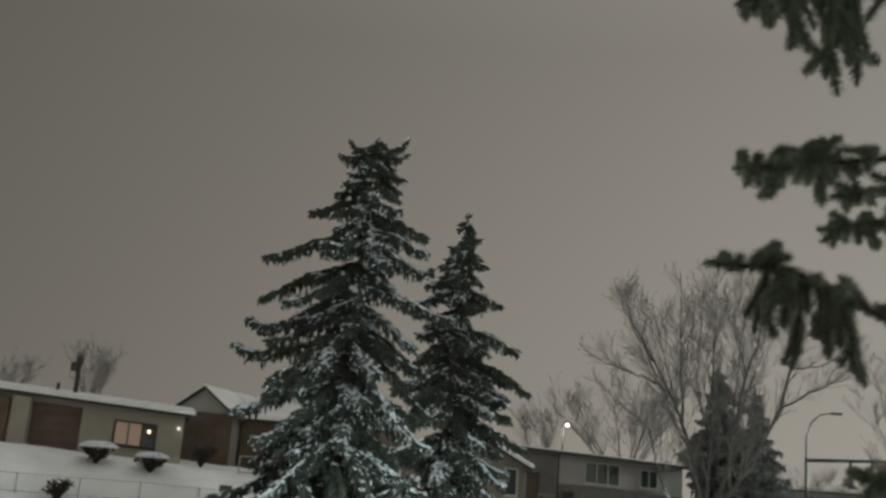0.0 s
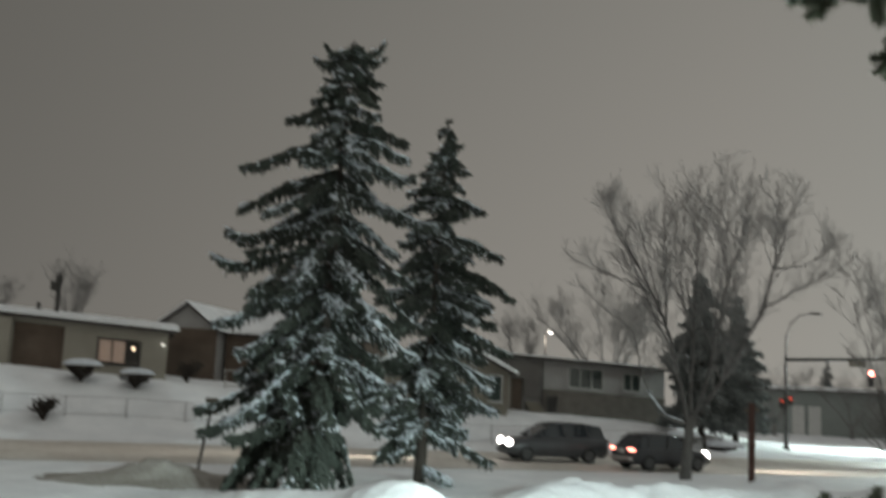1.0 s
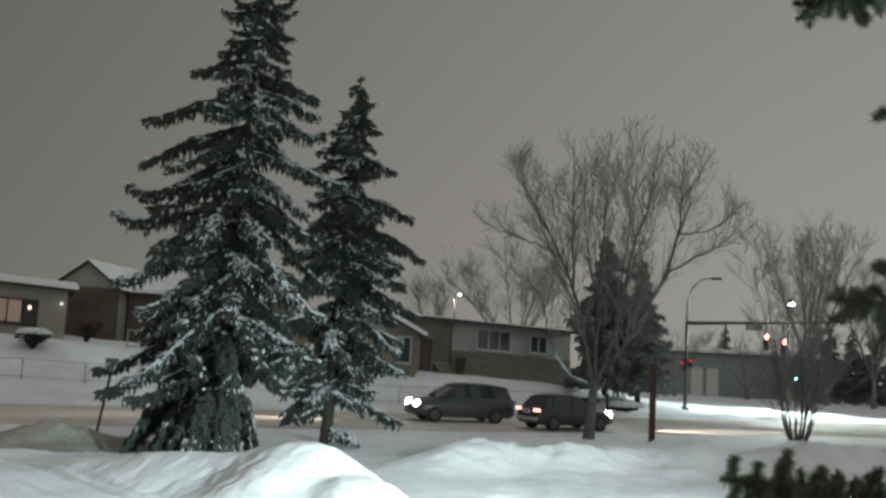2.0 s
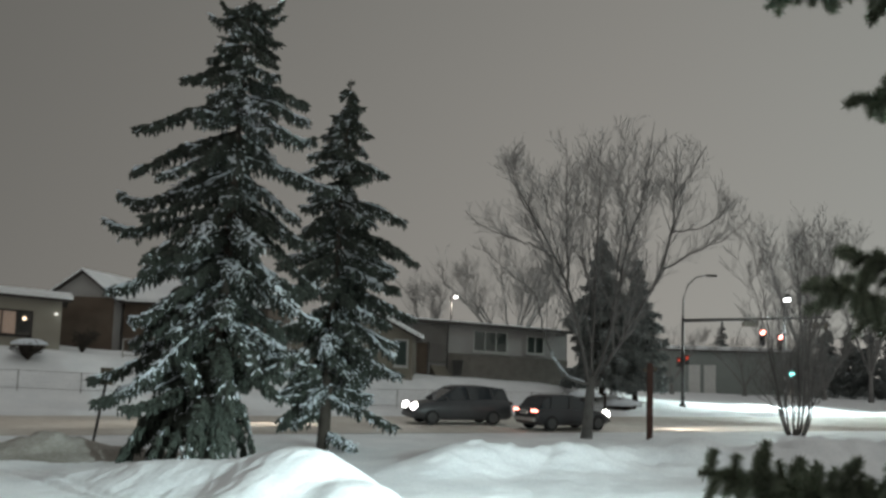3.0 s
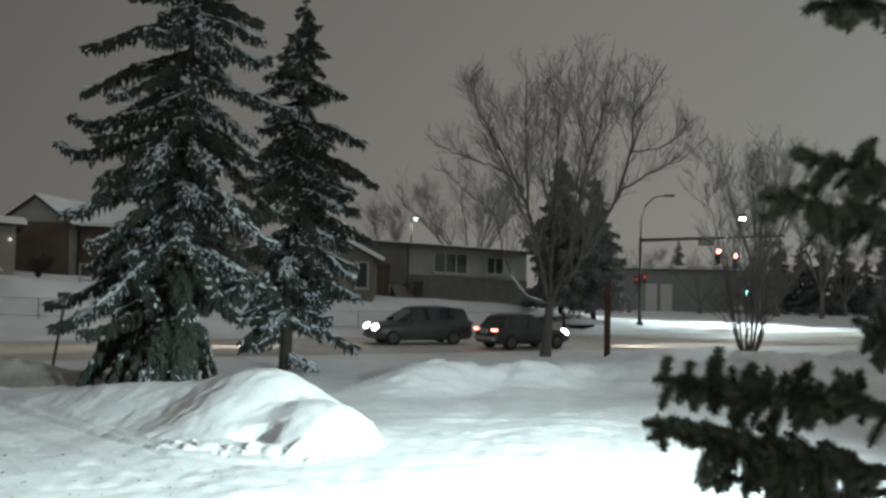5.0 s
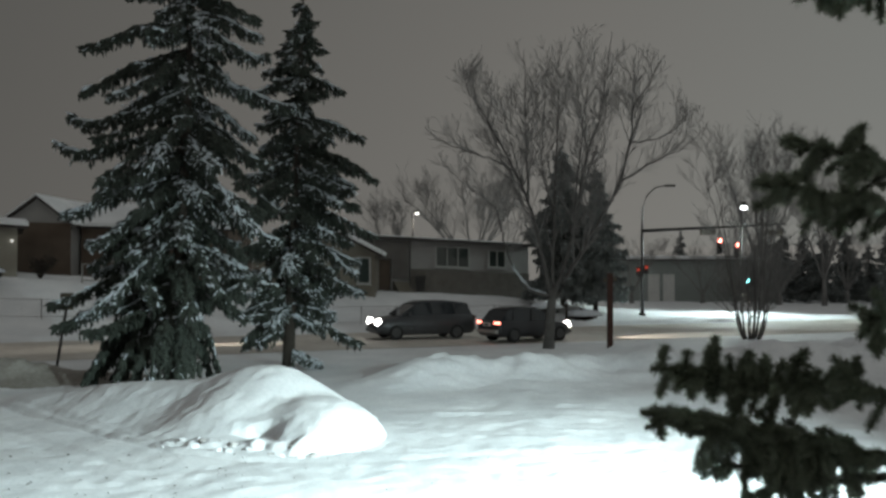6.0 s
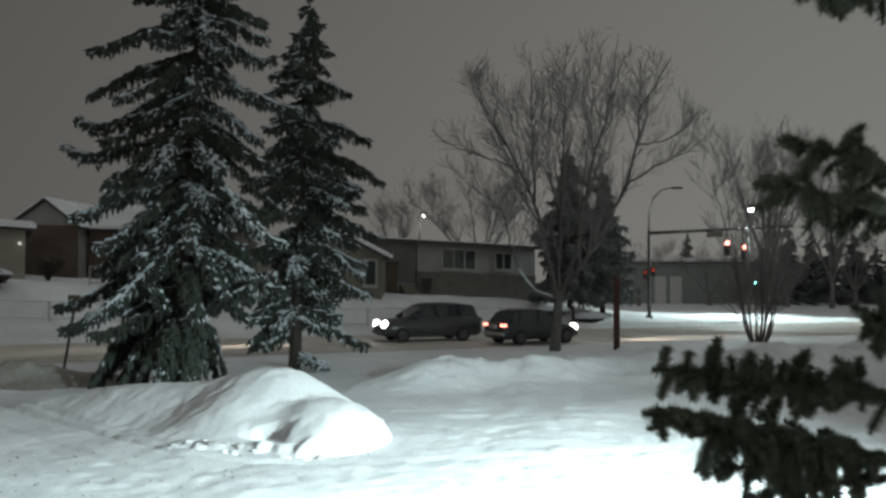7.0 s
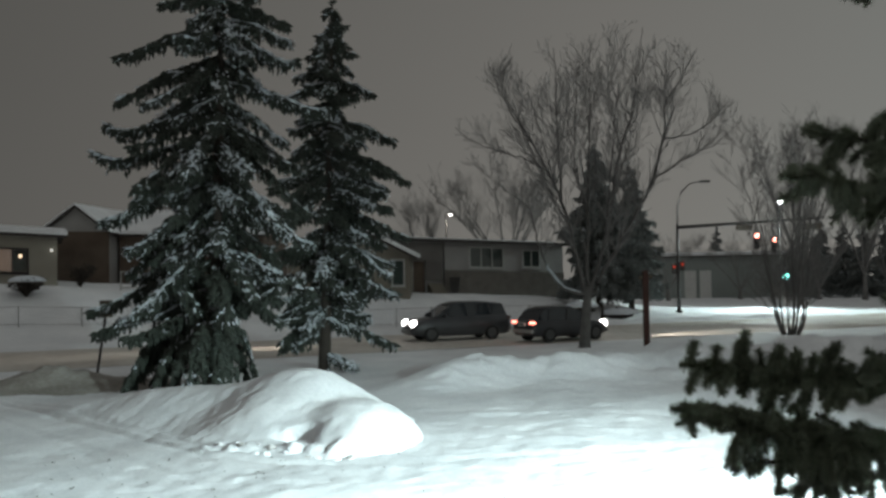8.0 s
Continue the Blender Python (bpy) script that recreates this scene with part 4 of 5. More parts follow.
def pierced(x0, x1, z0, z1, y0, y1, holes):
    """A wall with openings through it, as one skin."""
    s = Shape()
    xs = sorted({x0, x1, *[h[0] for h in holes], *[h[2] for h in holes]})
    zs = sorted({z0, z1, *[h[1] for h in holes], *[h[3] for h in holes]})
    nx, nz = len(xs), len(zs)
    s.v = [(x, y, z) for y in (y0, y1) for z in zs for x in xs]

    def at(side, i, j):
        return side * nx * nz + j * nx + i

    def solid(i, j):
        if not (0 <= i < nx - 1 and 0 <= j < nz - 1):
            return False
        cx, cz = (xs[i] + xs[i + 1]) / 2, (zs[j] + zs[j + 1]) / 2
        return not any(h[0] < cx < h[2] and h[1] < cz < h[3] for h in holes)

    for i in range(nx - 1):
        for j in range(nz - 1):
            if not solid(i, j):
                continue
            s.f.append((at(0, i, j), at(0, i + 1, j), at(0, i + 1, j + 1), at(0, i, j + 1)))
            s.f.append((at(1, i, j), at(1, i, j + 1), at(1, i + 1, j + 1), at(1, i + 1, j)))
            for di, dj, p, q in ((-1, 0, (0, 1), (0, 0)), (1, 0, (1, 0), (1, 1)), (0, -1, (0, 0), (1, 0)), (0, 1, (1, 1), (0, 1))):
                if not solid(i + di, j + dj):
                    s.f.append((at(0, i + q[0], j + q[1]), at(0, i + p[0], j + p[1]), at(1, i + p[0], j + p[1]), at(1, i + q[0], j + q[1])))
    used = sorted({k for q in s.f for k in q})
    back = {k: n for n, k in enumerate(used)}
    s.v = [s.v[k] for k in used]
    s.f = [tuple(back[k] for k in q) for q in s.f]
    return s


def window(ob, k, x0, z0, x1, z1, bars=1, frame=None, lit=False):
    fr = frame or TRIM_WHITE
    w = part("window", sheared(pierced(x0 - .07, x1 + .07, z0 - .07, z1 + .07, -.05, -.004, [(x0 + .03, z0 + .03, x1 - .03, z1 - .03)]), k), fr, ob)
    for n in range(bars):
        c = x0 + (x1 - x0) * (n + 1) / (bars + 1)
        part("mullion", sheared(box_shape(c - .035, -.046, z0 + .028, c + .035, .07, z1 - .028), k), fr, w)
    edges = [x0 + (x1 - x0) * n / (bars + 1) for n in range(bars + 2)]
    for n in range(bars + 1):
        if lit and n < max(1, bars):
            c = Shape()
            m = 14
            a, b = edges[n] + .04, edges[n + 1] - .04
            c.v = [(a + (b - a) * i / m, .20 + .03 * math.sin(i * 1.9), z) for z in (z0, z1) for i in range(m + 1)]
            c.f = [(i, i + 1, m + 2 + i, m + 1 + i) for i in range(m)]
            part("curtain", sheared(c, k), CURTAIN_LIT, w, "glowing drawn curtain")
        pn = part("pane", sheared(box_shape(edges[n] + .035, .04, z0 + .03, edges[n + 1] - .035, .055, z1 - .03), k), CLEAR if lit else GLASS_HOUSE, w)
        pn.visible_shadow = False
    sl = part("sill", sheared(box_shape(x0 - .12, -.14, z0 - .13, x1 + .12, -.02, z0 - .07), k), fr, w)
    return w


def house(label, at, width, depth, height, k, wall, roof, rise, holes=(), over=0.55, front_gable=False, lower=None, eave=0.16, snow_in=0.03, snow_deep=0.20):
    """A house, front at y = 0 of its own frame; k leans its sill line with the sloping street."""
    ob = thing("house", pose(*at), label, "house")
    part("wall", sheared(pierced(0, width, -0.6, height, 0, 0.22, holes), k), wall, ob, "front wall")
    part("wall", sheared(box_shape(0, 0.22, -0.6, 0.22, depth, height), k), wall, ob)
    part("wall", sheared(box_shape(width - 0.22, 0.22, -0.6, width, depth, height), k), wall, ob)
    part("wall", sheared(box_shape(0.22, depth - 0.22, -0.6, width - 0.22, depth, height), k), wall, ob)
    part("inner_floor", sheared(box_shape(0.22, 0.22, -0.1, width - 0.22, depth - 0.22, 0.0), k), SIDING_BROWN, ob)

    def slab(lift, thick, extra, mat, name, text=""):
        s = Shape()
        o = over + extra
        if front_gable:
            prof = [(-o, height - rise * o / (width / 2)), (width / 2, height + rise), (width + o, height - rise * o / (width / 2))]
            pts = [(x, y, z + lift + t) for y in (-o, depth + o) for t in (0, thick) for x, z in prof]
        else:
            prof = [(-o, height - rise * o / (depth / 2)), (depth / 2, height + rise), (depth + o, height - rise * o / (depth / 2))]
            pts = [(x, y, z + lift + t) for x in (-o, width + o) for t in (0, thick) for y, z in prof]
        s.v = pts
        s.f = [(0, 1, 7, 6), (1, 2, 8, 7), (3, 9, 10, 4), (4, 10, 11, 5), (0, 3, 4, 1), (1, 4, 5, 2), (6, 7, 10, 9), (7, 8, 11, 10), (0, 6, 9, 3), (2, 5, 11, 8)]
        return part(name, sheared(s, k), mat, ob, text)

    slab(0.0, eave, 0.0, roof, "roof", "dark eaves")
    slab(eave + 0.003, snow_deep, snow_in, SNOW, "roof_snow", "thick even snow on the roof")
    for far in (0, 1):
        g = Shape()
        if front_gable:
            y = far * (depth - 0.2)
            g.v = [(0, y, height), (width, y, height), (width / 2, y, height + rise), (0, y + .2, height), (width, y + .2, height), (width / 2, y + .2, height + rise)]
        else:
            x = far * (width - 0.2)
            g.v = [(x, 0, height), (x, depth, height), (x, depth / 2, height + rise), (x + .2, 0, height), (x + .2, depth, height), (x + .2, depth / 2, height + rise)]
        g.f = [(0, 1, 2), (3, 5, 4), (0, 2, 5, 3), (1, 4, 5, 2), (0, 3, 4, 1)]
        part("gable", sheared(g, k), wall, ob)
    if lower:
        part("wainscot", sheared(box_shape(lower[0], -.09, -.6, lower[1], -.003, lower[2]), k), BRICK_BROWN, ob, "brown brick lower wall")
    return ob


CLEAR = bpy.data.materials.new("clear_glass")
CLEAR.use_nodes = True
cb = CLEAR.node_tree.nodes["Principled BSDF"]
cb.inputs["Transmission Weight"].default_value, cb.inputs["Roughness"].default_value = 1.0, 0.02
cb.inputs["Base Color"].default_value = (0.9, 0.92, 0.92, 1)

# cream bungalow on the rising yard
K1 = -0.055
TURN = math.degrees(ROAD_TURN)
h1 = house("cream stucco bungalow with snowy roof and one lit window", (-37.4, 45.1, 3.53, 0, 0, TURN), 16.2, 8, 2.75, K1, CREAM, TRIM_DARK, 0.35,
           [(12.5, 0.75, 14.7, 2.0), (8.1, -0.1, 10.7, 2.45)], 0.5)
window(h1, K1, 12.5, 0.75, 14.7, 2.0, 2, TRIM_DARK, True)
gdoor = part("garage_door", sheared(box_shape(8.11, 0.13, -0.09, 10.69, 0.17, 2.44), K1), SIDING_BROWN, h1, "dark brown panelled garage door")
for n in range(5):
    part("panel", sheared(box_shape(8.13, 0.09, -0.07 + n * 0.502, 10.67, 0.128, 0.41 + n * 0.502), K1), SIDING_BROWN, gdoor)
part("porch_wall", sheared(box_shape(0.5, -.35, -.3, 6.95, -.004, 2.5), K1), SIDING_BROWN, h1, "dark recessed porch front")
part("pillar", sheared(box_shape(7.1, -.40, -.3, 8.0, -.006, 2.62), K1), CREAM, h1)
wl = Shape()
wl.box(15.85, -.18, 1.95, 16.0, -.01, 2.1)
part("wall_lamp", sheared(wl, K1), glow("wall_lamp_lens", (1.0, 0.97, 0.9), 0.6), h1, "small white wall lamp")
for lx, lz in ((13.75, 1.1), (14.35, 1.65)):
    s = Shape()
    s.tube([(lx, .5, lz - .12), (lx, .5, lz - .04), (lx, .5, lz + .05), (lx, .5, lz + .1)], [.03, .09, .08, .02], 8)
    part("table_lamp", sheared(s, K1), BULB_WARM, h1, "small warm lamp behind the window")
ch = Shape()
ch.tube([(10.0, 2.2, 2.6), (10.0, 2.2, 5.2)], [.13, .13], 8)
ch.tube([(10.0, 2.2, 4.95), (10.0, 2.2, 5.35), (10.0, 2.2, 5.5)], [.2, .2, .05], 8)
ch.box(9.55, 2.1, 4.5, 9.86, 2.3, 5.0)
part("vent_pipe", sheared(ch, K1), METAL_DARK, h1, "dark metal vent pipe with cap")
v2 = Shape()
v2.tube([(9.0, 2.6, 2.9), (9.0, 2.6, 3.75)], [.1, .1], 8)
part("vent_pipe", sheared(v2, K1), METAL_DARK, h1)

# gabled house and its brown lower front
K2 = -0.02
h2 = house("house with a pale gable over a dark brown front", (-27.4, 61, 2.9), 4.0, 9, 3.3, K2, STUCCO_GREY, TRIM_DARK, 1.5, [], 0.35, True, snow_deep=0.10)
part("siding", sheared(box_shape(-.1, -.08, -.6, 4.1, -.004, 3.25), K2), SIDING_BROWN, h2, "dark brown siding")
h2b = house("long brown house under a snowy roof", (-23.2, 62.5, 2.75), 9.5, 8, 3.2, K2, SIDING_BROWN, TRIM_DARK, 1.5, [(2, 1.0, 4, 2.2)], 0.4)
window(h2b, K2, 2, 1.0, 4, 2.2, 1)

# pale house behind the spruces
K3 = -0.03
h3 = house("pale house with a low gable and tall window", (-10.85, 56, 1.84), 7.1, 3.3, 2.47, K3, STUCCO, TRIM_DARK, 1.77, [(6.12, 0.75, 6.78, 2.2), (2.3, 0.85, 4.2, 2.05)], 0.42, True)
window(h3, K3, 6.12, 0.75, 6.78, 2.2, 0)
window(h3, K3, 2.3, 0.85, 4.2, 2.05, 1)

# grey bungalow
K4 = -0.035
h4 = house("grey stucco bungalow with brown brick base and flat snowy roof", (-4.1, 60, 1.81, 0, 0, TURN), 11.1, 9, 3.28, K4, STUCCO_GREY, TRIM_DARK, 0.25,
           [(4.25, 1.75, 6.6, 3.0), (8.1, 1.85, 9.3, 2.9), (0.35, 0.0, 1.15, 2.05)], 0.5, False, (2.4, 11.1, 1.5), 0.2, -0.8, 0.05)
window(h4, K4, 4.25, 1.75, 6.6, 3.0, 2)
window(h4, K4, 8.1, 1.85, 9.3, 2.9, 1)
dr = Shape()
dr.box(.38, .06, 0.0, 1.12, .12, 2.02)
dr.box(.5, .03, .25, 1.0, .06, .9)
dr.box(.5, .03, 1.1, 1.0, .06, 1.8)
d4 = part("door", sheared(dr, K4), SIDING_BROWN, h4, "brown panelled front door")
kn = Shape()
kn.tube([(1.03, .06, 1.0), (1.03, -.02, 1.0)], [.03, .03], 8)
part("handle", sheared(kn, K4), METAL, d4)
for x0, x1, z0, z1 in ((-.02, 2.3, 2.10, 3.22), (-.02, .33, -.3, 2.096), (1.17, 2.3, .85, 2.096)):
    part("wall_panel", sheared(box_shape(x0, -.12, z0, x1, -.095, z1), K4), PANEL_DARK, h4, "dark panelled porch bay")
st = Shape()
for n in range(4):
    st.box(1.25, -1.3 + n * 0.3, -.5, 2.25, -.1, 0.05 + n * 0.2)
part("porch_steps", sheared(st, K4), STUCCO, h4, "pale porch steps")
dp = Shape()
dp.tube([(2.36, -.2, -.5), (2.36, -.2, 3.25)], [.05, .05], 8)
part("downpipe", sheared(dp, K4), TRIM_DARK, h4)
bn = thing("waste_bin", pose(-1.2, 60.2, ground(-1.2, 60.2) - 0.02), "dark plastic wheeled bin beside the bungalow", "bin")
b1 = Shape()
b1.v = [(sx * w, sy * w, z) for z, w in ((0.06, .24), (1.0, .34)) for sx, sy in ((-1, -1), (1, -1), (1, 1), (-1, 1))]
b1.f = [(3, 2, 1, 0), (4, 5, 6, 7)] + [(i, (i + 1) % 4, 4 + (i + 1) % 4, 4 + i) for i in range(4)]
part("body", b1, METAL_DARK, bn, "", False, 0.02)
part("lid", box_shape(-.37, -.39, 1.0, .37, .36, 1.07), METAL_DARK, bn, "", False, 0.02)

# long low building beyond the crossing
h5 = house("long low green-grey building with a snowy roof edge", (12.5, 96, -0.2), 19.5, 12, 4.3, 0.0, material("green_grey_wall", (0.23, 0.255, 0.24), (0.33, 0.355, 0.34), 0.9, 0.4, 12, 0.2), TRIM_DARK, 0.25,
           [(8.2, 0.2, 9.4, 3.0), (9.7, 0.2, 10.9, 3.0)], 0.3)
for a, b in ((8.2, 9.4), (9.7, 10.9)):
    rd = part("roller_door", box_shape(a + .01, .12, .21, b - .01, .16, 2.99), WHITE_PLATE, h5, "pale roller door")
    for n in range(6):
        part("slat", box_shape(a + .02, .07, .22 + n * .463, b - .02, .118, .22 + n * .463 + .43), WHITE_PLATE, rd)

# ---- fences ----


def wire_fence(label, path_, height, every, thick=0.021, wire=0.004, rails=2):
    ob = thing("fence", Matrix.Identity(4), label, "fence")
    n = int(math.dist(path_[0], path_[1]) / every)
    heads = []
    for i in range(n + 1):
        x = path_[0][0] + (path_[1][0] - path_[0][0]) * i / n
        y = path_[0][1] + (path_[1][1] - path_[0][1]) * i / n
        z = ground(x, y)
        s = Shape()
        lean = random.uniform(-.03, .03)
        s.tube([(x, y, z - .1), (x + lean, y, z + height)], [thick, thick], 6)
        s.tube([(x + lean, y, z + height - .01), (x + lean, y, z + height + .05)], [thick * 1.4, thick * 0.5], 6)
        part("post", s, GALVANISED, ob)
        heads.append((x + lean, y, z))
    s = Shape()
    for k in range(rails):
        zz = height * (1 - 0.85 * k / max(1, rails - 1)) if rails > 1 else height
        s.tube([(x, y, z + zz) for x, y, z in heads], [0.011] * len(heads), 5)
    part("rail", s, GALVANISED, ob)
    m = Shape()
    for (x0, y0, z0), (x1, y1, z1) in zip(heads, heads[1:]):
        steps = max(2, int(math.dist((x0, y0), (x1, y1)) / 0.16))
        for q in range(steps):
            for a, b in ((q, q + 3), (q + 3, q)):
                ta, tb = min(1, a / steps), min(1, b / steps)
                m.tube([(x0 + (x1 - x0) * ta, y0 + (y1 - y0) * ta, z0 + (z1 - z0) * ta + .06), (x0 + (x1 - x0) * tb, y0 + (y1 - y0) * tb, z0 + (z1 - z0) * tb + height)], [wire * .5] * 2, 3, False)
    tagged(part("wire_mesh", m, GALVANISED, ob, "sagging wire mesh"), kind="stuff")
    return ob


random.seed(61)
fa, fb = from_road(-34, 13.2), from_road(-9, 13.2)
wire_fence("low wire fence across the snowy yard", (fa, fb), 0.95, 2.6)
fa, fb = from_road(-3, 11.9), from_road(15, 11.9)
wire_fence("low wire fence before the grey bungalow", (fa, fb), 0.95, 1.9)
for u, v, h in ((12.4, 11.2, 1.0), (13.4, 11.3, 1.1), (14.3, 11.2, 0.9), (11.6, 11.1, 0.75)):
    x, y = from_road(u, v)
    p = thing("fence_post", pose(x, y, ground(x, y) - 0.1), "short dark wooden post standing in snow", "post", "short posts by the verge")
    s = Shape()
    s.tube([(0, 0, 0), (0.02, 0, h)], [.08, .07], 7)
    part("stake", s, BARK, p)
    c = Shape()
    c.spindle((0, 0, h - .05), (0.02, 0, h + .16), .1, 0.4, 8)
    part("snow_cap", c, SNOW_TREE, p)

# ---- shrubs in the yards ----


def shrub(at, r, h, label, cap=True):
    ob = thing("shrub", pose(*at), label, "shrub")
    w, s = Shape(), Shape()
    for k in range(46):
        a, e = random.uniform(0, 6.28), random.uniform(0.25, 1.0)
        tip = Vector((math.cos(a) * r * e, math.sin(a) * r * e, h * random.uniform(0.55, 1.0)))
        w.tube([(0, 0, 0), tip * 0.4 + Vector((0, 0, .1)), tip], [.025, .018, .01], 4, False)
        for q in range(5):
            p = tip * random.uniform(0.45, 1)
            w.spindle(p, p + Vector((random.uniform(-.25, .25), random.uniform(-.25, .25), random.uniform(-.05, .25))), .045)
    part("branch_mass", w, BARK, ob, "dense dark branches")
    if cap:
        n = 20
        for ring in range(6):
            t = ring / 5
            rr = r * 0.98 * math.cos(t * 1.4)
            for k in range(n):
                a = 6.283 * k / n
                s.v.append((math.cos(a) * rr * (1 + .07 * math.sin(3 * a + r)), math.sin(a) * rr, h * 0.86 + .46 * math.sin(t * 1.5) * r * 0.75))
        for ring in range(5):
            s.f += [(ring * n + k, ring * n + (k + 1) % n, (ring + 1) * n + (k + 1) % n, (ring + 1) * n + k) for k in range(n)]
        s.f += [tuple(5 * n + k for k in range(n)), tuple(range(n))[::-1]]
        part("snow_cap", s, SNOW_TREE, ob, "rounded cap of snow", True)
    return ob


random.seed(71)
for x, y, r, h, label, cap in [(-24.9, 46.6, 1.0, 1.0, "flat-topped dark shrub under a cap of snow", True), (-22.3, 47.4, 0.9, 0.9, "rounded dark shrub under a cap of snow", True),
                               (-20.9, 50.6, 0.9, 1.2, "bushy dark shrub beside the bungalow", False), (-24.4, 42.5, 0.75, 1.15, "bare branching shrub standing in the yard snow", False),
                               (-29.5, 42.3, 0.9, 0.8, "low dark shrub half buried in snow", False), (-17.8, 52.0, 0.8, 0.7, "low shrub with a lump of snow", True)]:
    shrub((x, y, ground(x, y) - 0.04), r, h, label, cap)
for x, y, r, h, label in [(6.0, 54.5, 0.95, 1.0, "low shrub under a broad cap of snow"), (8.4, 56.5, 1.1, 0.45, "low heap of branches buried in snow")]:
    shrub((x, y, ground(x, y) - 0.04), r, h, label, True)
ld = thing("trestle", pose(-18.6, 50.2, ground(-18.6, 50.2)), "pale open metal frame standing in the yard snow", "frame")
for x0, x1, z0, z1 in ((0, .06, 0, 1.0), (1.0, 1.06, 0, 1.0), (.06, 1.0, .94, 1.0), (.06, 1.0, .1, .16)):
    part("bar", box_shape(x0, -.03, z0, x1, .03, z1), TRIM_WHITE, ld)

# ---- street furniture ----
ps = thing("wooden_post", pose(6.87, 38.9, ground(6.87, 38.9) - 0.1), "red-brown wooden post with small reflectors on top", "post")
s = Shape()
s.box(-.11, -.11, 0, .11, .11, 3.15)
part("shaft", s, POST_RED, ps, "", False, 0.015)
for sx, zz in ((-.2, 2.86), (.2, 2.9)):
    r_ = Shape()
    r_.tube([(sx, -.06, zz), (sx, .06, zz)], [.1, .1], 12)
    r_.box(min(0, sx), -.015, zz - .02, max(0, sx), .015, zz + .02)
    rf = part("reflector", r_, METAL_DARK, ps, "round dark reflector")
    q_ = Shape()
    q_.tube([(sx, -.064, zz), (sx, -.072, zz)], [.07, .07], 12)
    part("lens", q_, SIGN_BACK, rf)

lp = thing("sign_post", pose(-12.35, 31.2, ground(-12.35, 31.2) - 0.1), "leaning dark steel post carrying a small sign", "sign")
s = Shape()
s.tube([(0, 0, 0), (0.35, 0, 2.25)], [.045, .045], 6)
part("shaft", s, METAL_DARK, lp)
part("sign_plate", box_shape(.12, -.03, 1.95, .55, .0, 2.5), SIGN_BACK, lp, "grey sign plate with frosted face", False, .004)


def signal_head(parent, x, y, z, lens, lit, mat, turn=0.0):
    """A three-lamp traffic signal; lit is the index of the lamp that burns, from the top."""
    h = part("signal_head", box_shape(x - .17, y - .12, z - .55, x + .17, y + .12, z + .55), METAL_DARK, parent, "black three-lamp traffic signal", False, .02)
    for n in range(3):
        zz = z + .36 - .36 * n
        l = Shape()
        l.tube([(x, y - .122, zz), (x, y - .14, zz), (x, y - .15, zz)], [.16, .15, .05], 14)
        part("lens", l, mat if n == lit else GLASS_DARK, h, lens if n == lit else "")
        v = Shape()
        m = 10
        for k in range(m + 1):
            a = math.pi * k / m
            v.v += [(x + math.cos(a) * .15, y - .12, zz + math.sin(a) * .15), (x + math.cos(a) * .14, y - .33, zz + math.sin(a) * .14 - .02)]
        v.f = [(2 * k, 2 * k + 1, 2 * k + 3, 2 * k + 2) for k in range(m)]
        part("visor", v, METAL_DARK, h)
    return h


sg = thing("traffic_signal", pose(13.85, 66, -0.05), "grey signal pole with long arm, lamp bracket and red lights", "traffic light")
s = Shape()
s.tube([(0, 0, 0), (0, 0, 3), (0, 0, 6.1)], [.13, .11, .09], 10)
s.tube([(0, 0, 0), (0, 0, .3)], [.25, .22], 10)
part("pole", s, METAL_DARK, sg, "", True)
s = Shape()
s.tube([(0, 0, 6.1), (.02, -.05, 7.4), (.3, -.1, 8.3), (.85, -.2, 8.85), (1.6, -.3, 9.0)], [.06, .055, .05, .045, .04], 8)
part("lamp_bracket", s, METAL_DARK, sg, "curved lamp bracket", True)
s = Shape()
s.box(1.5, -.45, 8.9, 2.2, -.15, 9.05)
part("lamp_head", s, METAL_DARK, sg, "", False, .03)
s = Shape()
s.tube([(0, 0, 5.9), (4, -.1, 6.1), (9.8, -.2, 6.4)], [.12, .10, .07], 8)
part("mast_arm", s, METAL_DARK, sg, "long horizontal mast arm", True)
for x, w_ in ((3.9, 1.1), (8.3, 1.3)):
    sp = part("street_sign", box_shape(x, -.22, 5.62, x + w_, -.18, 6.0), SIGN_BACK, sg, "brown sign plate with unreadable writing", False, .01)
    for n in range(2):
        part("lettering_bar", box_shape(x + .12, -.226, 5.70 + n * .14, x + w_ - .15 - .2 * n, -.2205, 5.75 + n * .14), TRIM_WHITE, sp)
for x, z in ((5.25, 5.25), (6.4, 4.95)):
    signal_head(sg, x, -.2, z - .36, "burning red lamp", 0, RED_LIT)
    b = Shape()
    b.tube([(x, -.12, z - .1), (x, -.12, 6.15)], [.03, .03], 6)
    part("hanger", b, METAL_DARK, sg)
ph = part("crossing_signal", box_shape(-.42, -.14, 2.75, -.14, .1, 3.45), METAL_DARK, sg, "black crossing signal", False, .02)
part("lens", box_shape(-.38, -.15, 3.13, -.2, -.143, 3.33), RED_DIM, ph, "dim red hand lamp")
ph = part("crossing_signal", box_shape(.14, -.14, 2.95, .4, .1, 3.6), METAL_DARK, sg, "black crossing signal", False, .02)
part("lens", box_shape(.17, -.15, 3.28, .36, -.143, 3.5), RED_DIM, ph, "dim red hand lamp")

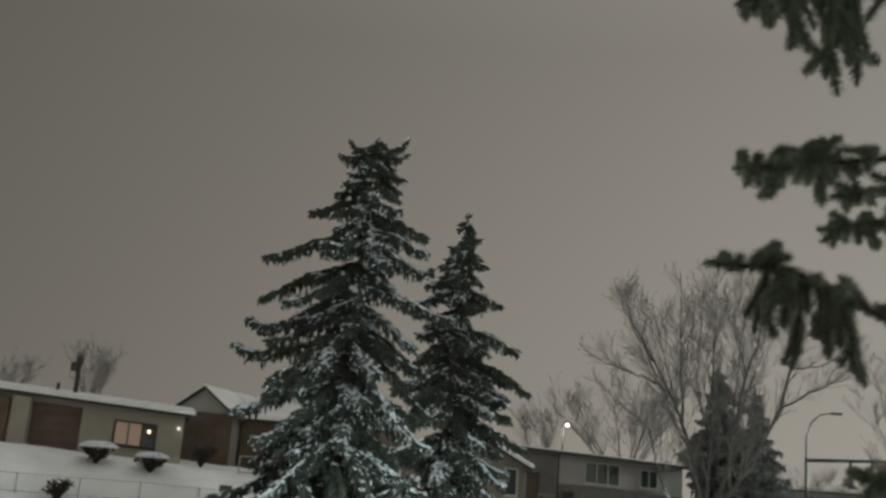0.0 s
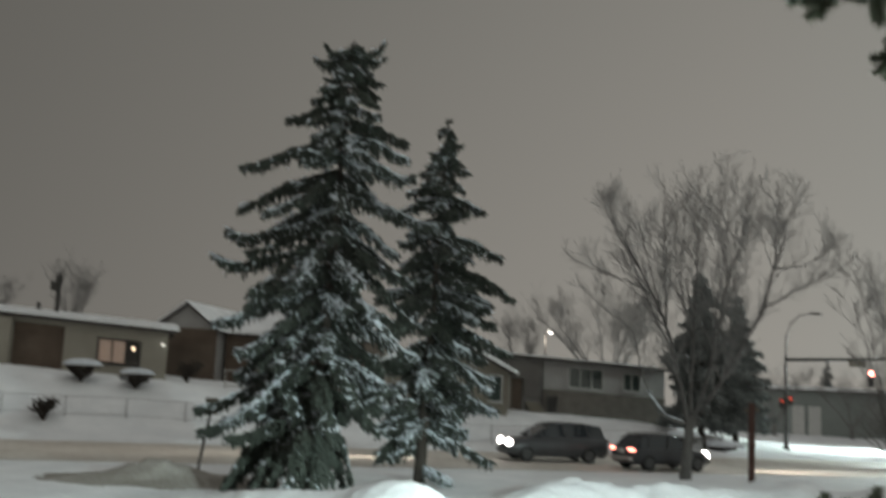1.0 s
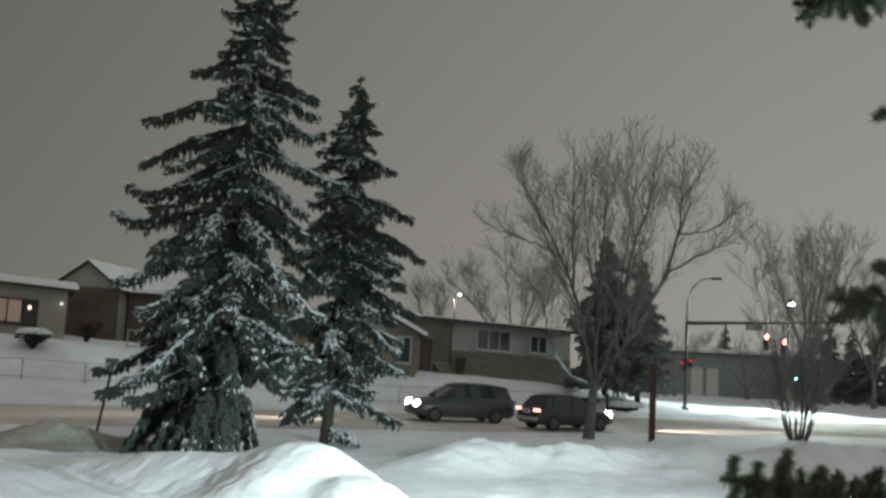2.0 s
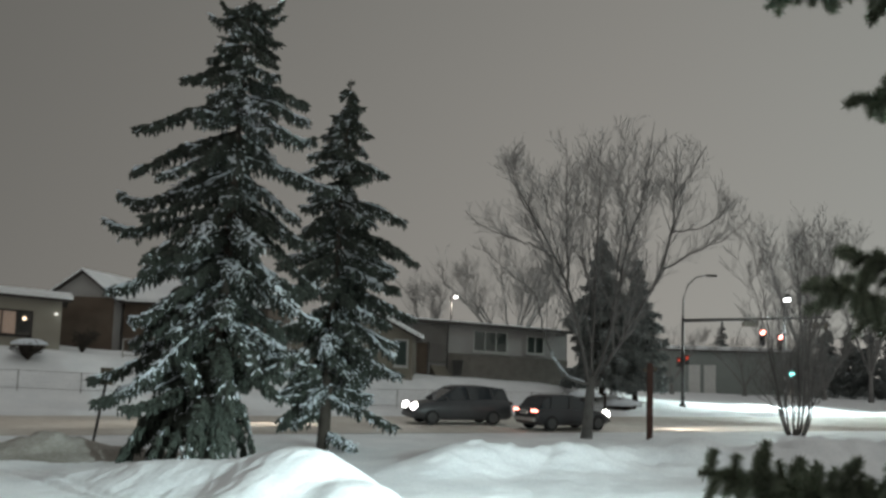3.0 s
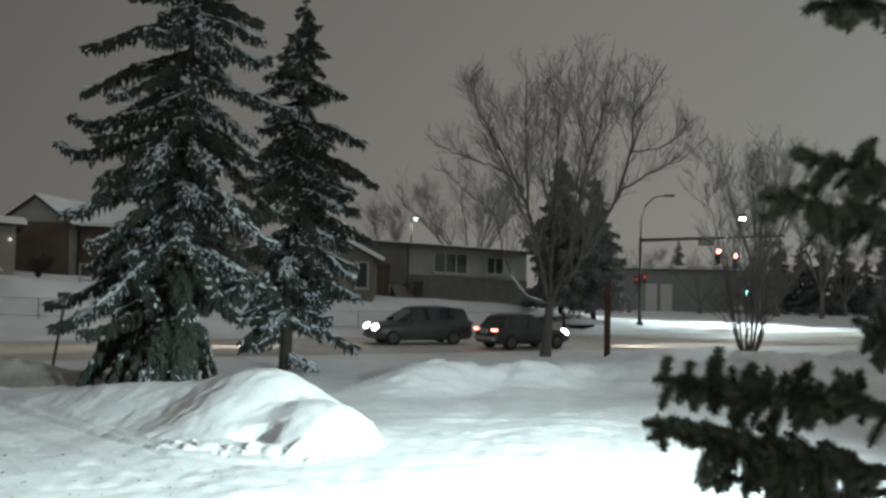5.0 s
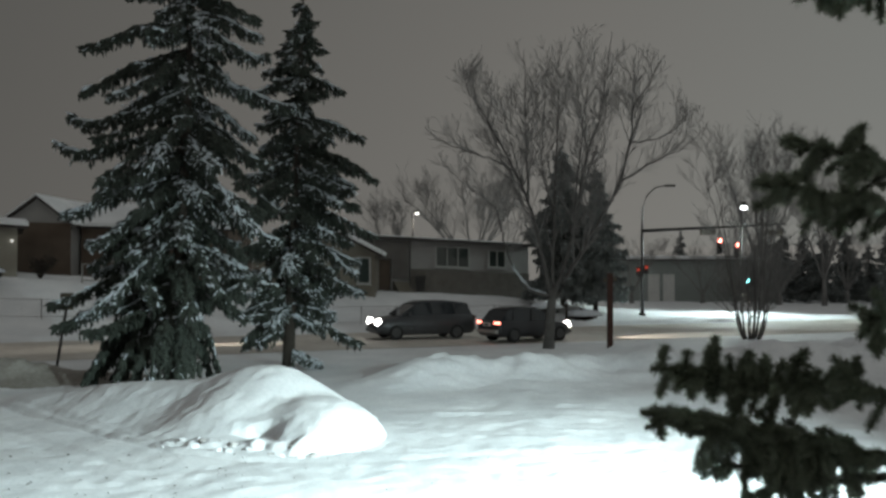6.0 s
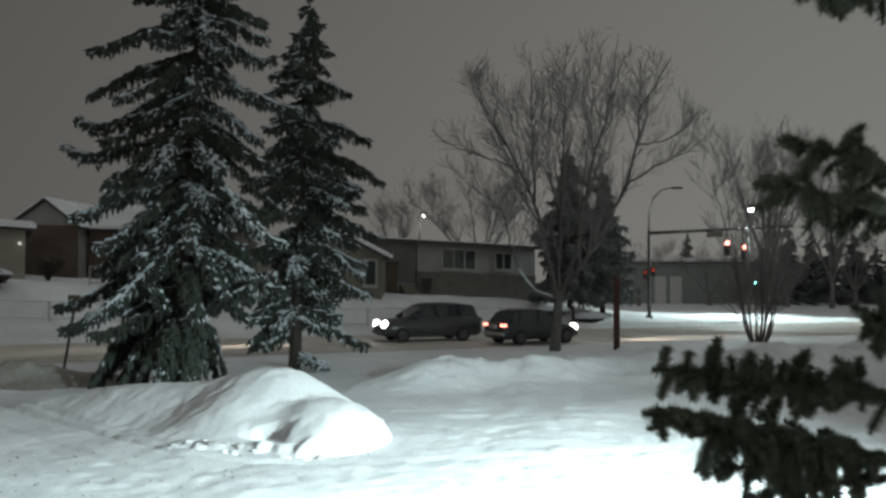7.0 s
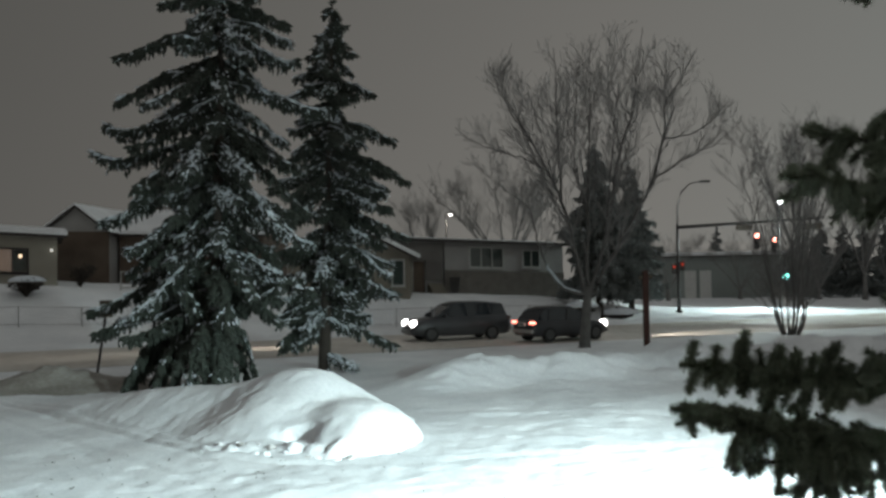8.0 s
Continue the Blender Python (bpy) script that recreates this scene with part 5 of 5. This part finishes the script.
sl = thing("street_lamp", pose(21.9, 70, -0.05), "street lamp burning white above a green traffic signal", "street lamp")
s = Shape()
s.tube([(0, 0, 0), (0, 0, 4), (0, 0, 7.7)], [.13, .10, .07], 8)
part("pole", s, METAL_DARK, sl, "", True)
s = Shape()
s.tube([(0, 0, 7.6), (-.05, -.3, 7.9), (-.1, -.9, 7.95)], [.05, .05, .04], 6)
part("arm", s, METAL_DARK, sl, "", True)
s = Shape()
s.tube([(-.1, -.55, 7.95), (-.1, -.7, 7.97), (-.1, -1.1, 7.97), (-.1, -1.25, 7.94)], [.08, .17, .17, .05], 10)
part("lamp_head", s, METAL_DARK, sl, "", True)
s = Shape()
s.tube([(-.1, -.9, 7.82), (-.1, -.9, 7.66), (-.1, -.9, 7.58)], [.20, .22, .08], 12)
part("lens", s, LAMP_WHITE, sl, "glaring white lamp bowl", True)
gh = signal_head(sl, .3, -.35, 2.85, "burning green lamp", 2, GREEN_LIT)
s = Shape()
s.box(.02, -.3, 2.9, .2, -.05, 2.98)
part("bracket", s, METAL_DARK, sl)

fl = thing("street_lamp", pose(-3.1, 110, ground(-3.1, 110) - 0.1), "far street lamp with curved arm glowing above the roofs", "street lamp")
s = Shape()
s.tube([(0, 0, 0), (0, 0, 7.2), (-.15, 0, 7.85), (.1, 0, 8.15), (.45, 0, 8.1)], [.12, .09, .07, .06, .05], 8)
part("pole", s, METAL_DARK, fl, "", True)
s = Shape()
s.box(.2, -.2, 7.98, .8, .2, 8.1)
part("lamp_head", s, METAL_DARK, fl, "", False, .03)
s = Shape()
s.tube([(.5, -.1, 7.96), (.5, -.1, 7.8), (.5, -.1, 7.7)], [.19, .21, .06], 12)
part("lens", s, LAMP_SOFT, fl, "glowing lamp bowl", True)

# ---- cars ----


def car(label, m, length, width, height, paint, suv, head, tail):
    ob = thing("car", m, label, "car", "cars on the street")
    hw, L = width / 2, length
    # stations: x, underside, shoulder height, half width
    st = [(-.50, .42, .80, .80), (-.485, .30, .98, .90), (-.44, .24, 1.02, .97), (-.30, .22, 1.02, 1.0), (0, .22, 1.0, 1.0), (.18, .22, .98, 1.0), (.26, .22, .94, .99), (.40, .24, .86, .96), (.475, .27, .74, .88), (.50, .36, .60, .78)]
    s = Shape()
    for x, lo, sh, w in st:
        sh = sh * (1.04 if suv else 1.0) * height / 1.62
        w *= hw
        mid = lo + (sh - lo) * 0.55
        prof = [(-w * .86, lo), (w * .86, lo), (w * .97, lo + .12), (w, mid), (w * .95, sh - .05), (w * .86, sh), (-w * .86, sh), (-w * .95, sh - .05), (-w, mid), (-w * .97, lo + .12)]
        s.v += [(x * L, y, z) for y, z in prof]
    n = 10
    for i in range(len(st) - 1):
        s.f += [(i * n + k, (i + 1) * n + k, (i + 1) * n + (k + 1) % n, i * n + (k + 1) % n) for k in range(n)]
    s.f += [tuple(range(n)), tuple((len(st) - 1) * n + k for k in range(n))[::-1]]
    body = part("body", s, paint, ob, "", True)
    belt = 0.99 * (1.04 if suv else 1.0) * height / 1.62
    rear = -.46 if suv else -.45
    cab = [(rear, belt - .03, belt - .02, .84), (rear + (.04 if suv else .10), belt - .03, height - .13, .76), (-.22, belt - .03, height - .05, .74), (0.02, belt - .03, height - .06, .74), (.12, belt - .03, height - .16, .75), (.27, belt - .03, belt - .02, .84)]
    g = Shape()
    for x, lo, hi, w in cab:
        g.v += [(x * L, -hw * .88, lo), (x * L, hw * .88, lo), (x * L, hw * w, hi), (x * L, -hw * w, hi)]
    for i in range(len(cab) - 1):
        g.f += [(i * 4 + k, (i + 1) * 4 + k, (i + 1) * 4 + (k + 1) % 4, i * 4 + (k + 1) % 4) for k in range(4)]
    g.f += [(0, 1, 2, 3), tuple(len(cab) * 4 - 4 + k for k in (3, 2, 1, 0))]
    part("glasshouse", g, GLASS_DARK, ob, "dark glass")
    r = Shape()
    roof = [(rear + (.05 if suv else .12), height - .115, .74), (-.22, height - .02, .72), (0.02, height - .03, .72), (.10, height - .11, .73)]
    for x, z, w in roof:
        r.v += [(x * L, -hw * w, z - .05), (x * L, hw * w, z - .05), (x * L, hw * w * .93, z + .03), (x * L, -hw * w * .93, z + .03)]
    for i in range(3):
        r.f += [(i * 4 + k, (i + 1) * 4 + k, (i + 1) * 4 + (k + 1) % 4, i * 4 + (k + 1) % 4) for k in range(4)]
    r.f += [(0, 1, 2, 3), (15, 14, 13, 12)]
    part("roof", r, paint, ob, "", True)
    for sy in (-1, 1):
        for x0, x1, z1 in ((-.30, -.27, height - .1), (-.06, -.035, height - .1), (.12, .265, 0)):
            p = Shape()
            if z1:
                p.tube([(x0 * L, sy * hw * .885, belt - .02), (x1 * L, sy * hw * .76, z1)], [.035, .035], 6)
            else:
                p.tube([(.268 * L, sy * hw * .86, belt), (.10 * L, sy * hw * .75, height - .13)], [.04, .04], 6)
            part("pillar", p, paint, ob)
        mr = Shape()
        mr.box(.17 * L, sy * hw * 1.0 - .02 + (0 if sy > 0 else -.16), belt - .02, .17 * L + .12, sy * hw * 1.0 + .02 + (.16 if sy > 0 else 0), belt + .12)
        part("wing_mirror", mr, paint, ob, "", False, .03)
        for x in (-.295, .315):
            ty = Shape()
            y0, y1 = sy * (hw - .23), sy * (hw + .01)
            ty.tube([(x * L, y0, .33), (x * L, y0 + sy * .03, .33), (x * L, y1 - sy * .03, .33), (x * L, y1, .33)], [.30, .335, .335, .30], 20)
            wh = part("wheel", ty, RUBBER, ob, "black tyre", True)
            ri = Shape()
            ri.tube([(x * L, y1 + sy * .001, .33), (x * L, y1 + sy * .012, .33)], [.22, .2], 16)
            part("rim", ri, METAL, wh, "grey alloy rim")
        hl = Shape()
        hl.tube([(.455 * L, sy * hw * .66, .74 * height / 1.62), (.492 * L, sy * hw * .66, .72 * height / 1.62), (.505 * L, sy * hw * .66, .72 * height / 1.62)], [.19, .17, .07], 14)
        part("headlight", hl, HEADLIGHT if head else SILVER, ob, "burning headlight" if head else "", True)
        tl = Shape()
        tl.box(-.502 * L, sy * hw * .74 - .17, .86 * height / 1.62, -.465 * L, sy * hw * .74 + .17, .98 * height / 1.62)
        part("tail_light", tl, TAIL_LIT if tail else POST_RED, ob, "burning red tail light" if tail else "", False, .03)
    b = Shape()
    b.box(-.512 * L, -hw * .86, .40, -.47 * L, hw * .86, .56)
    part("bumper", b, SILVER, ob, "snow-dusted pale rear bumper", False, .03)
    b = Shape()
    b.box(.455 * L, -hw * .84, .34, .508 * L, hw * .84, .48)
    part("bumper", b, paint, ob, "", False, .03)
    pl = part("number_plate", box_shape(-.512 * L, -.26, .70, -.50 * L, .26, .86), WHITE_PLATE, ob, "white number plate, unreadable")
    part("lettering_bar", box_shape(-.5135 * L, -.2, .75, -.5122 * L, .2, .81), METAL_DARK, pl)
    gr = Shape()
    for k in range(3):
        gr.box(.488 * L, -.42, .56 + k * .06, .503 * L, .42, .585 + k * .06)
    part("grille", gr, METAL_DARK, ob)
    return ob


turn = math.degrees(ROAD_TURN)
car("dark grey sport utility car with burning headlights on the snowy street", pose(-0.85, 44.4, 0.03, 0, 0, 180 + turn - 4), 4.75, 1.9, 1.72, CAR_GREY, True, True, False)
car("black hatchback car with burning red tail lights on the snowy street", pose(3.8, 43.0, 0.03, 0, 0, turn + 6), 4.05, 1.80, 1.50, CAR_DARK, False, True, True)
for dx, dy in ((-3.2, 43.1), (-3.0, 43.9)):
    lamp("headlight_beam", "SPOT", (dx, dy, 0.75), 13000, (1.0, 0.90, 0.77), (dx - 20, dy - 8.4, 0.0), 26, 0.08, 1.0)
lamp("headlight_beam", "SPOT", (6.2, 44.0, 0.72), 7000, (1.0, 0.90, 0.77), (26, 52.8, 0.0), 38, 0.08, 1.0)

# ---- the house that the camera stands at ----
# walls out of view: pale to brighten the boughs, wing added for the lamp
wb = tagged(mesh_ob("wall_behind", pierced(-9, 9.0, 0, 6.4, -1.9, -1.7, [(-1.2, 2.0, 1.2, 4.2)]), STUCCO_BOUNCE), "plain stucco house wall out of view, pale to bounce light", "wall", kind="structure")
wg = tagged(mesh_ob("wall_wing", box_shape(9.0, -1.9, 0, 9.25, 6.3, 6.4), STUCCO_BOUNCE), "unseen stucco wing, added to carry the lamp and bounce light", "wall", kind="structure")
we = tagged(mesh_ob("wall_wing_end", box_shape(9.25, 6.05, 0, 18, 6.3, 6.4), STUCCO_BOUNCE), "unseen stucco end of the added wing", "wall", kind="structure")
bl = tagged(mesh_ob("balcony_floor", box_shape(-1.6, -1.69, 1.45, 1.6, 0.9, 1.6), SIDING_BROWN), "wooden balcony floor", "floor", kind="structure")
for px in (-1.5, 1.5):
    tagged(mesh_ob("balcony_post", box_shape(px - .07, .72, 0, px + .07, .86, 1.45), SIDING_BROWN), "plain wooden post under the balcony", "post")
fh = thing("flood_lamp", pose(8.7, 6.55, 4.35), "flood lamp on the corner of the house wing", "lamp")
# unseen cone, added so its rim dims the lamp on yards and houses
s = Shape()
s.tube([(0.1, -.05, .15), (0.1, -.05, .05), (0.1, -.05, -.09)], [.05, .17, .34], 24, False)
part("shade", s, METAL_DARK, fh, "added dark cone that cuts the lamp's far light")
s = Shape()
s.tube([(0.1, -.05, .14), (0.1, -.05, .28), (0.1, -.3, .34)], [.04, .03, .03], 8)
part("bracket", s, METAL_DARK, fh)

# ---- small things in the snow ----
random.seed(81)


def clod(x, y, r, mat, label):
    z = ground(x, y) + max(0, mound(x, y))
    s = Shape()
    n, m = 7, 5
    for j in range(m):
        t = math.pi * (j + 0.5) / m
        for k in range(n):
            a = 6.283 * k / n
            q = r * random.uniform(0.75, 1.2)
            s.v.append((math.sin(t) * math.cos(a) * q * 1.3, math.sin(t) * math.sin(a) * q, math.cos(t) * q * 0.55))
    for j in range(m - 1):
        s.f += [(j * n + k, (j + 1) * n + k, (j + 1) * n + (k + 1) % n, j * n + (k + 1) % n) for k in range(n)]
    s.f += [tuple(range(n)), tuple((m - 1) * n + k for k in range(n))[::-1]]
    ob = mesh_ob("snow_clod", s, mat)
    ob.matrix_world = pose(x, y, z - r * 0.05, 0, 0, random.uniform(0, 360))
    tagged(ob, label, "snow clod", "clods at the snowbank's foot")


for k in range(34):
    t = random.random() ** 0.6
    x = -5.6 + 3.4 * t + random.gauss(0, .25)
    y = 17.45 - 0.75 * t + random.gauss(0, .16)
    if mound(x, y) > 0.12:
        y -= 0.35
    clod(x, y, 0.02 + 0.10 * random.random() ** 2.2, SNOW if random.random() < .6 else SNOW_DIRTY, "small broken clod of snow")


# dark bits of bark and twig blown over the snow
bits = Shape()
for k in range(90):
    x, y = random.uniform(-7.5, 1.5), random.uniform(12.6, 18.5)
    if random.random() < 0.45:
        x, y = random.uniform(-7.5, -3), random.uniform(12.8, 16.5)
    if mound(x, y) > -0.05:
        continue
    z = ground(x, y) + 0.006
    a, ln = random.uniform(0, 3.14), random.uniform(0.01, 0.04)
    v = Vector((math.cos(a), math.sin(a), 0)) * ln
    bits.spindle(Vector((x, y, z)) - v, Vector((x, y, z + 0.01)) + v, random.uniform(0.004, 0.010), 0.5, 4)
tagged(mesh_ob("debris", bits, BARK), "scattered dark bits of bark and twig on snow", "debris", kind="stuff")
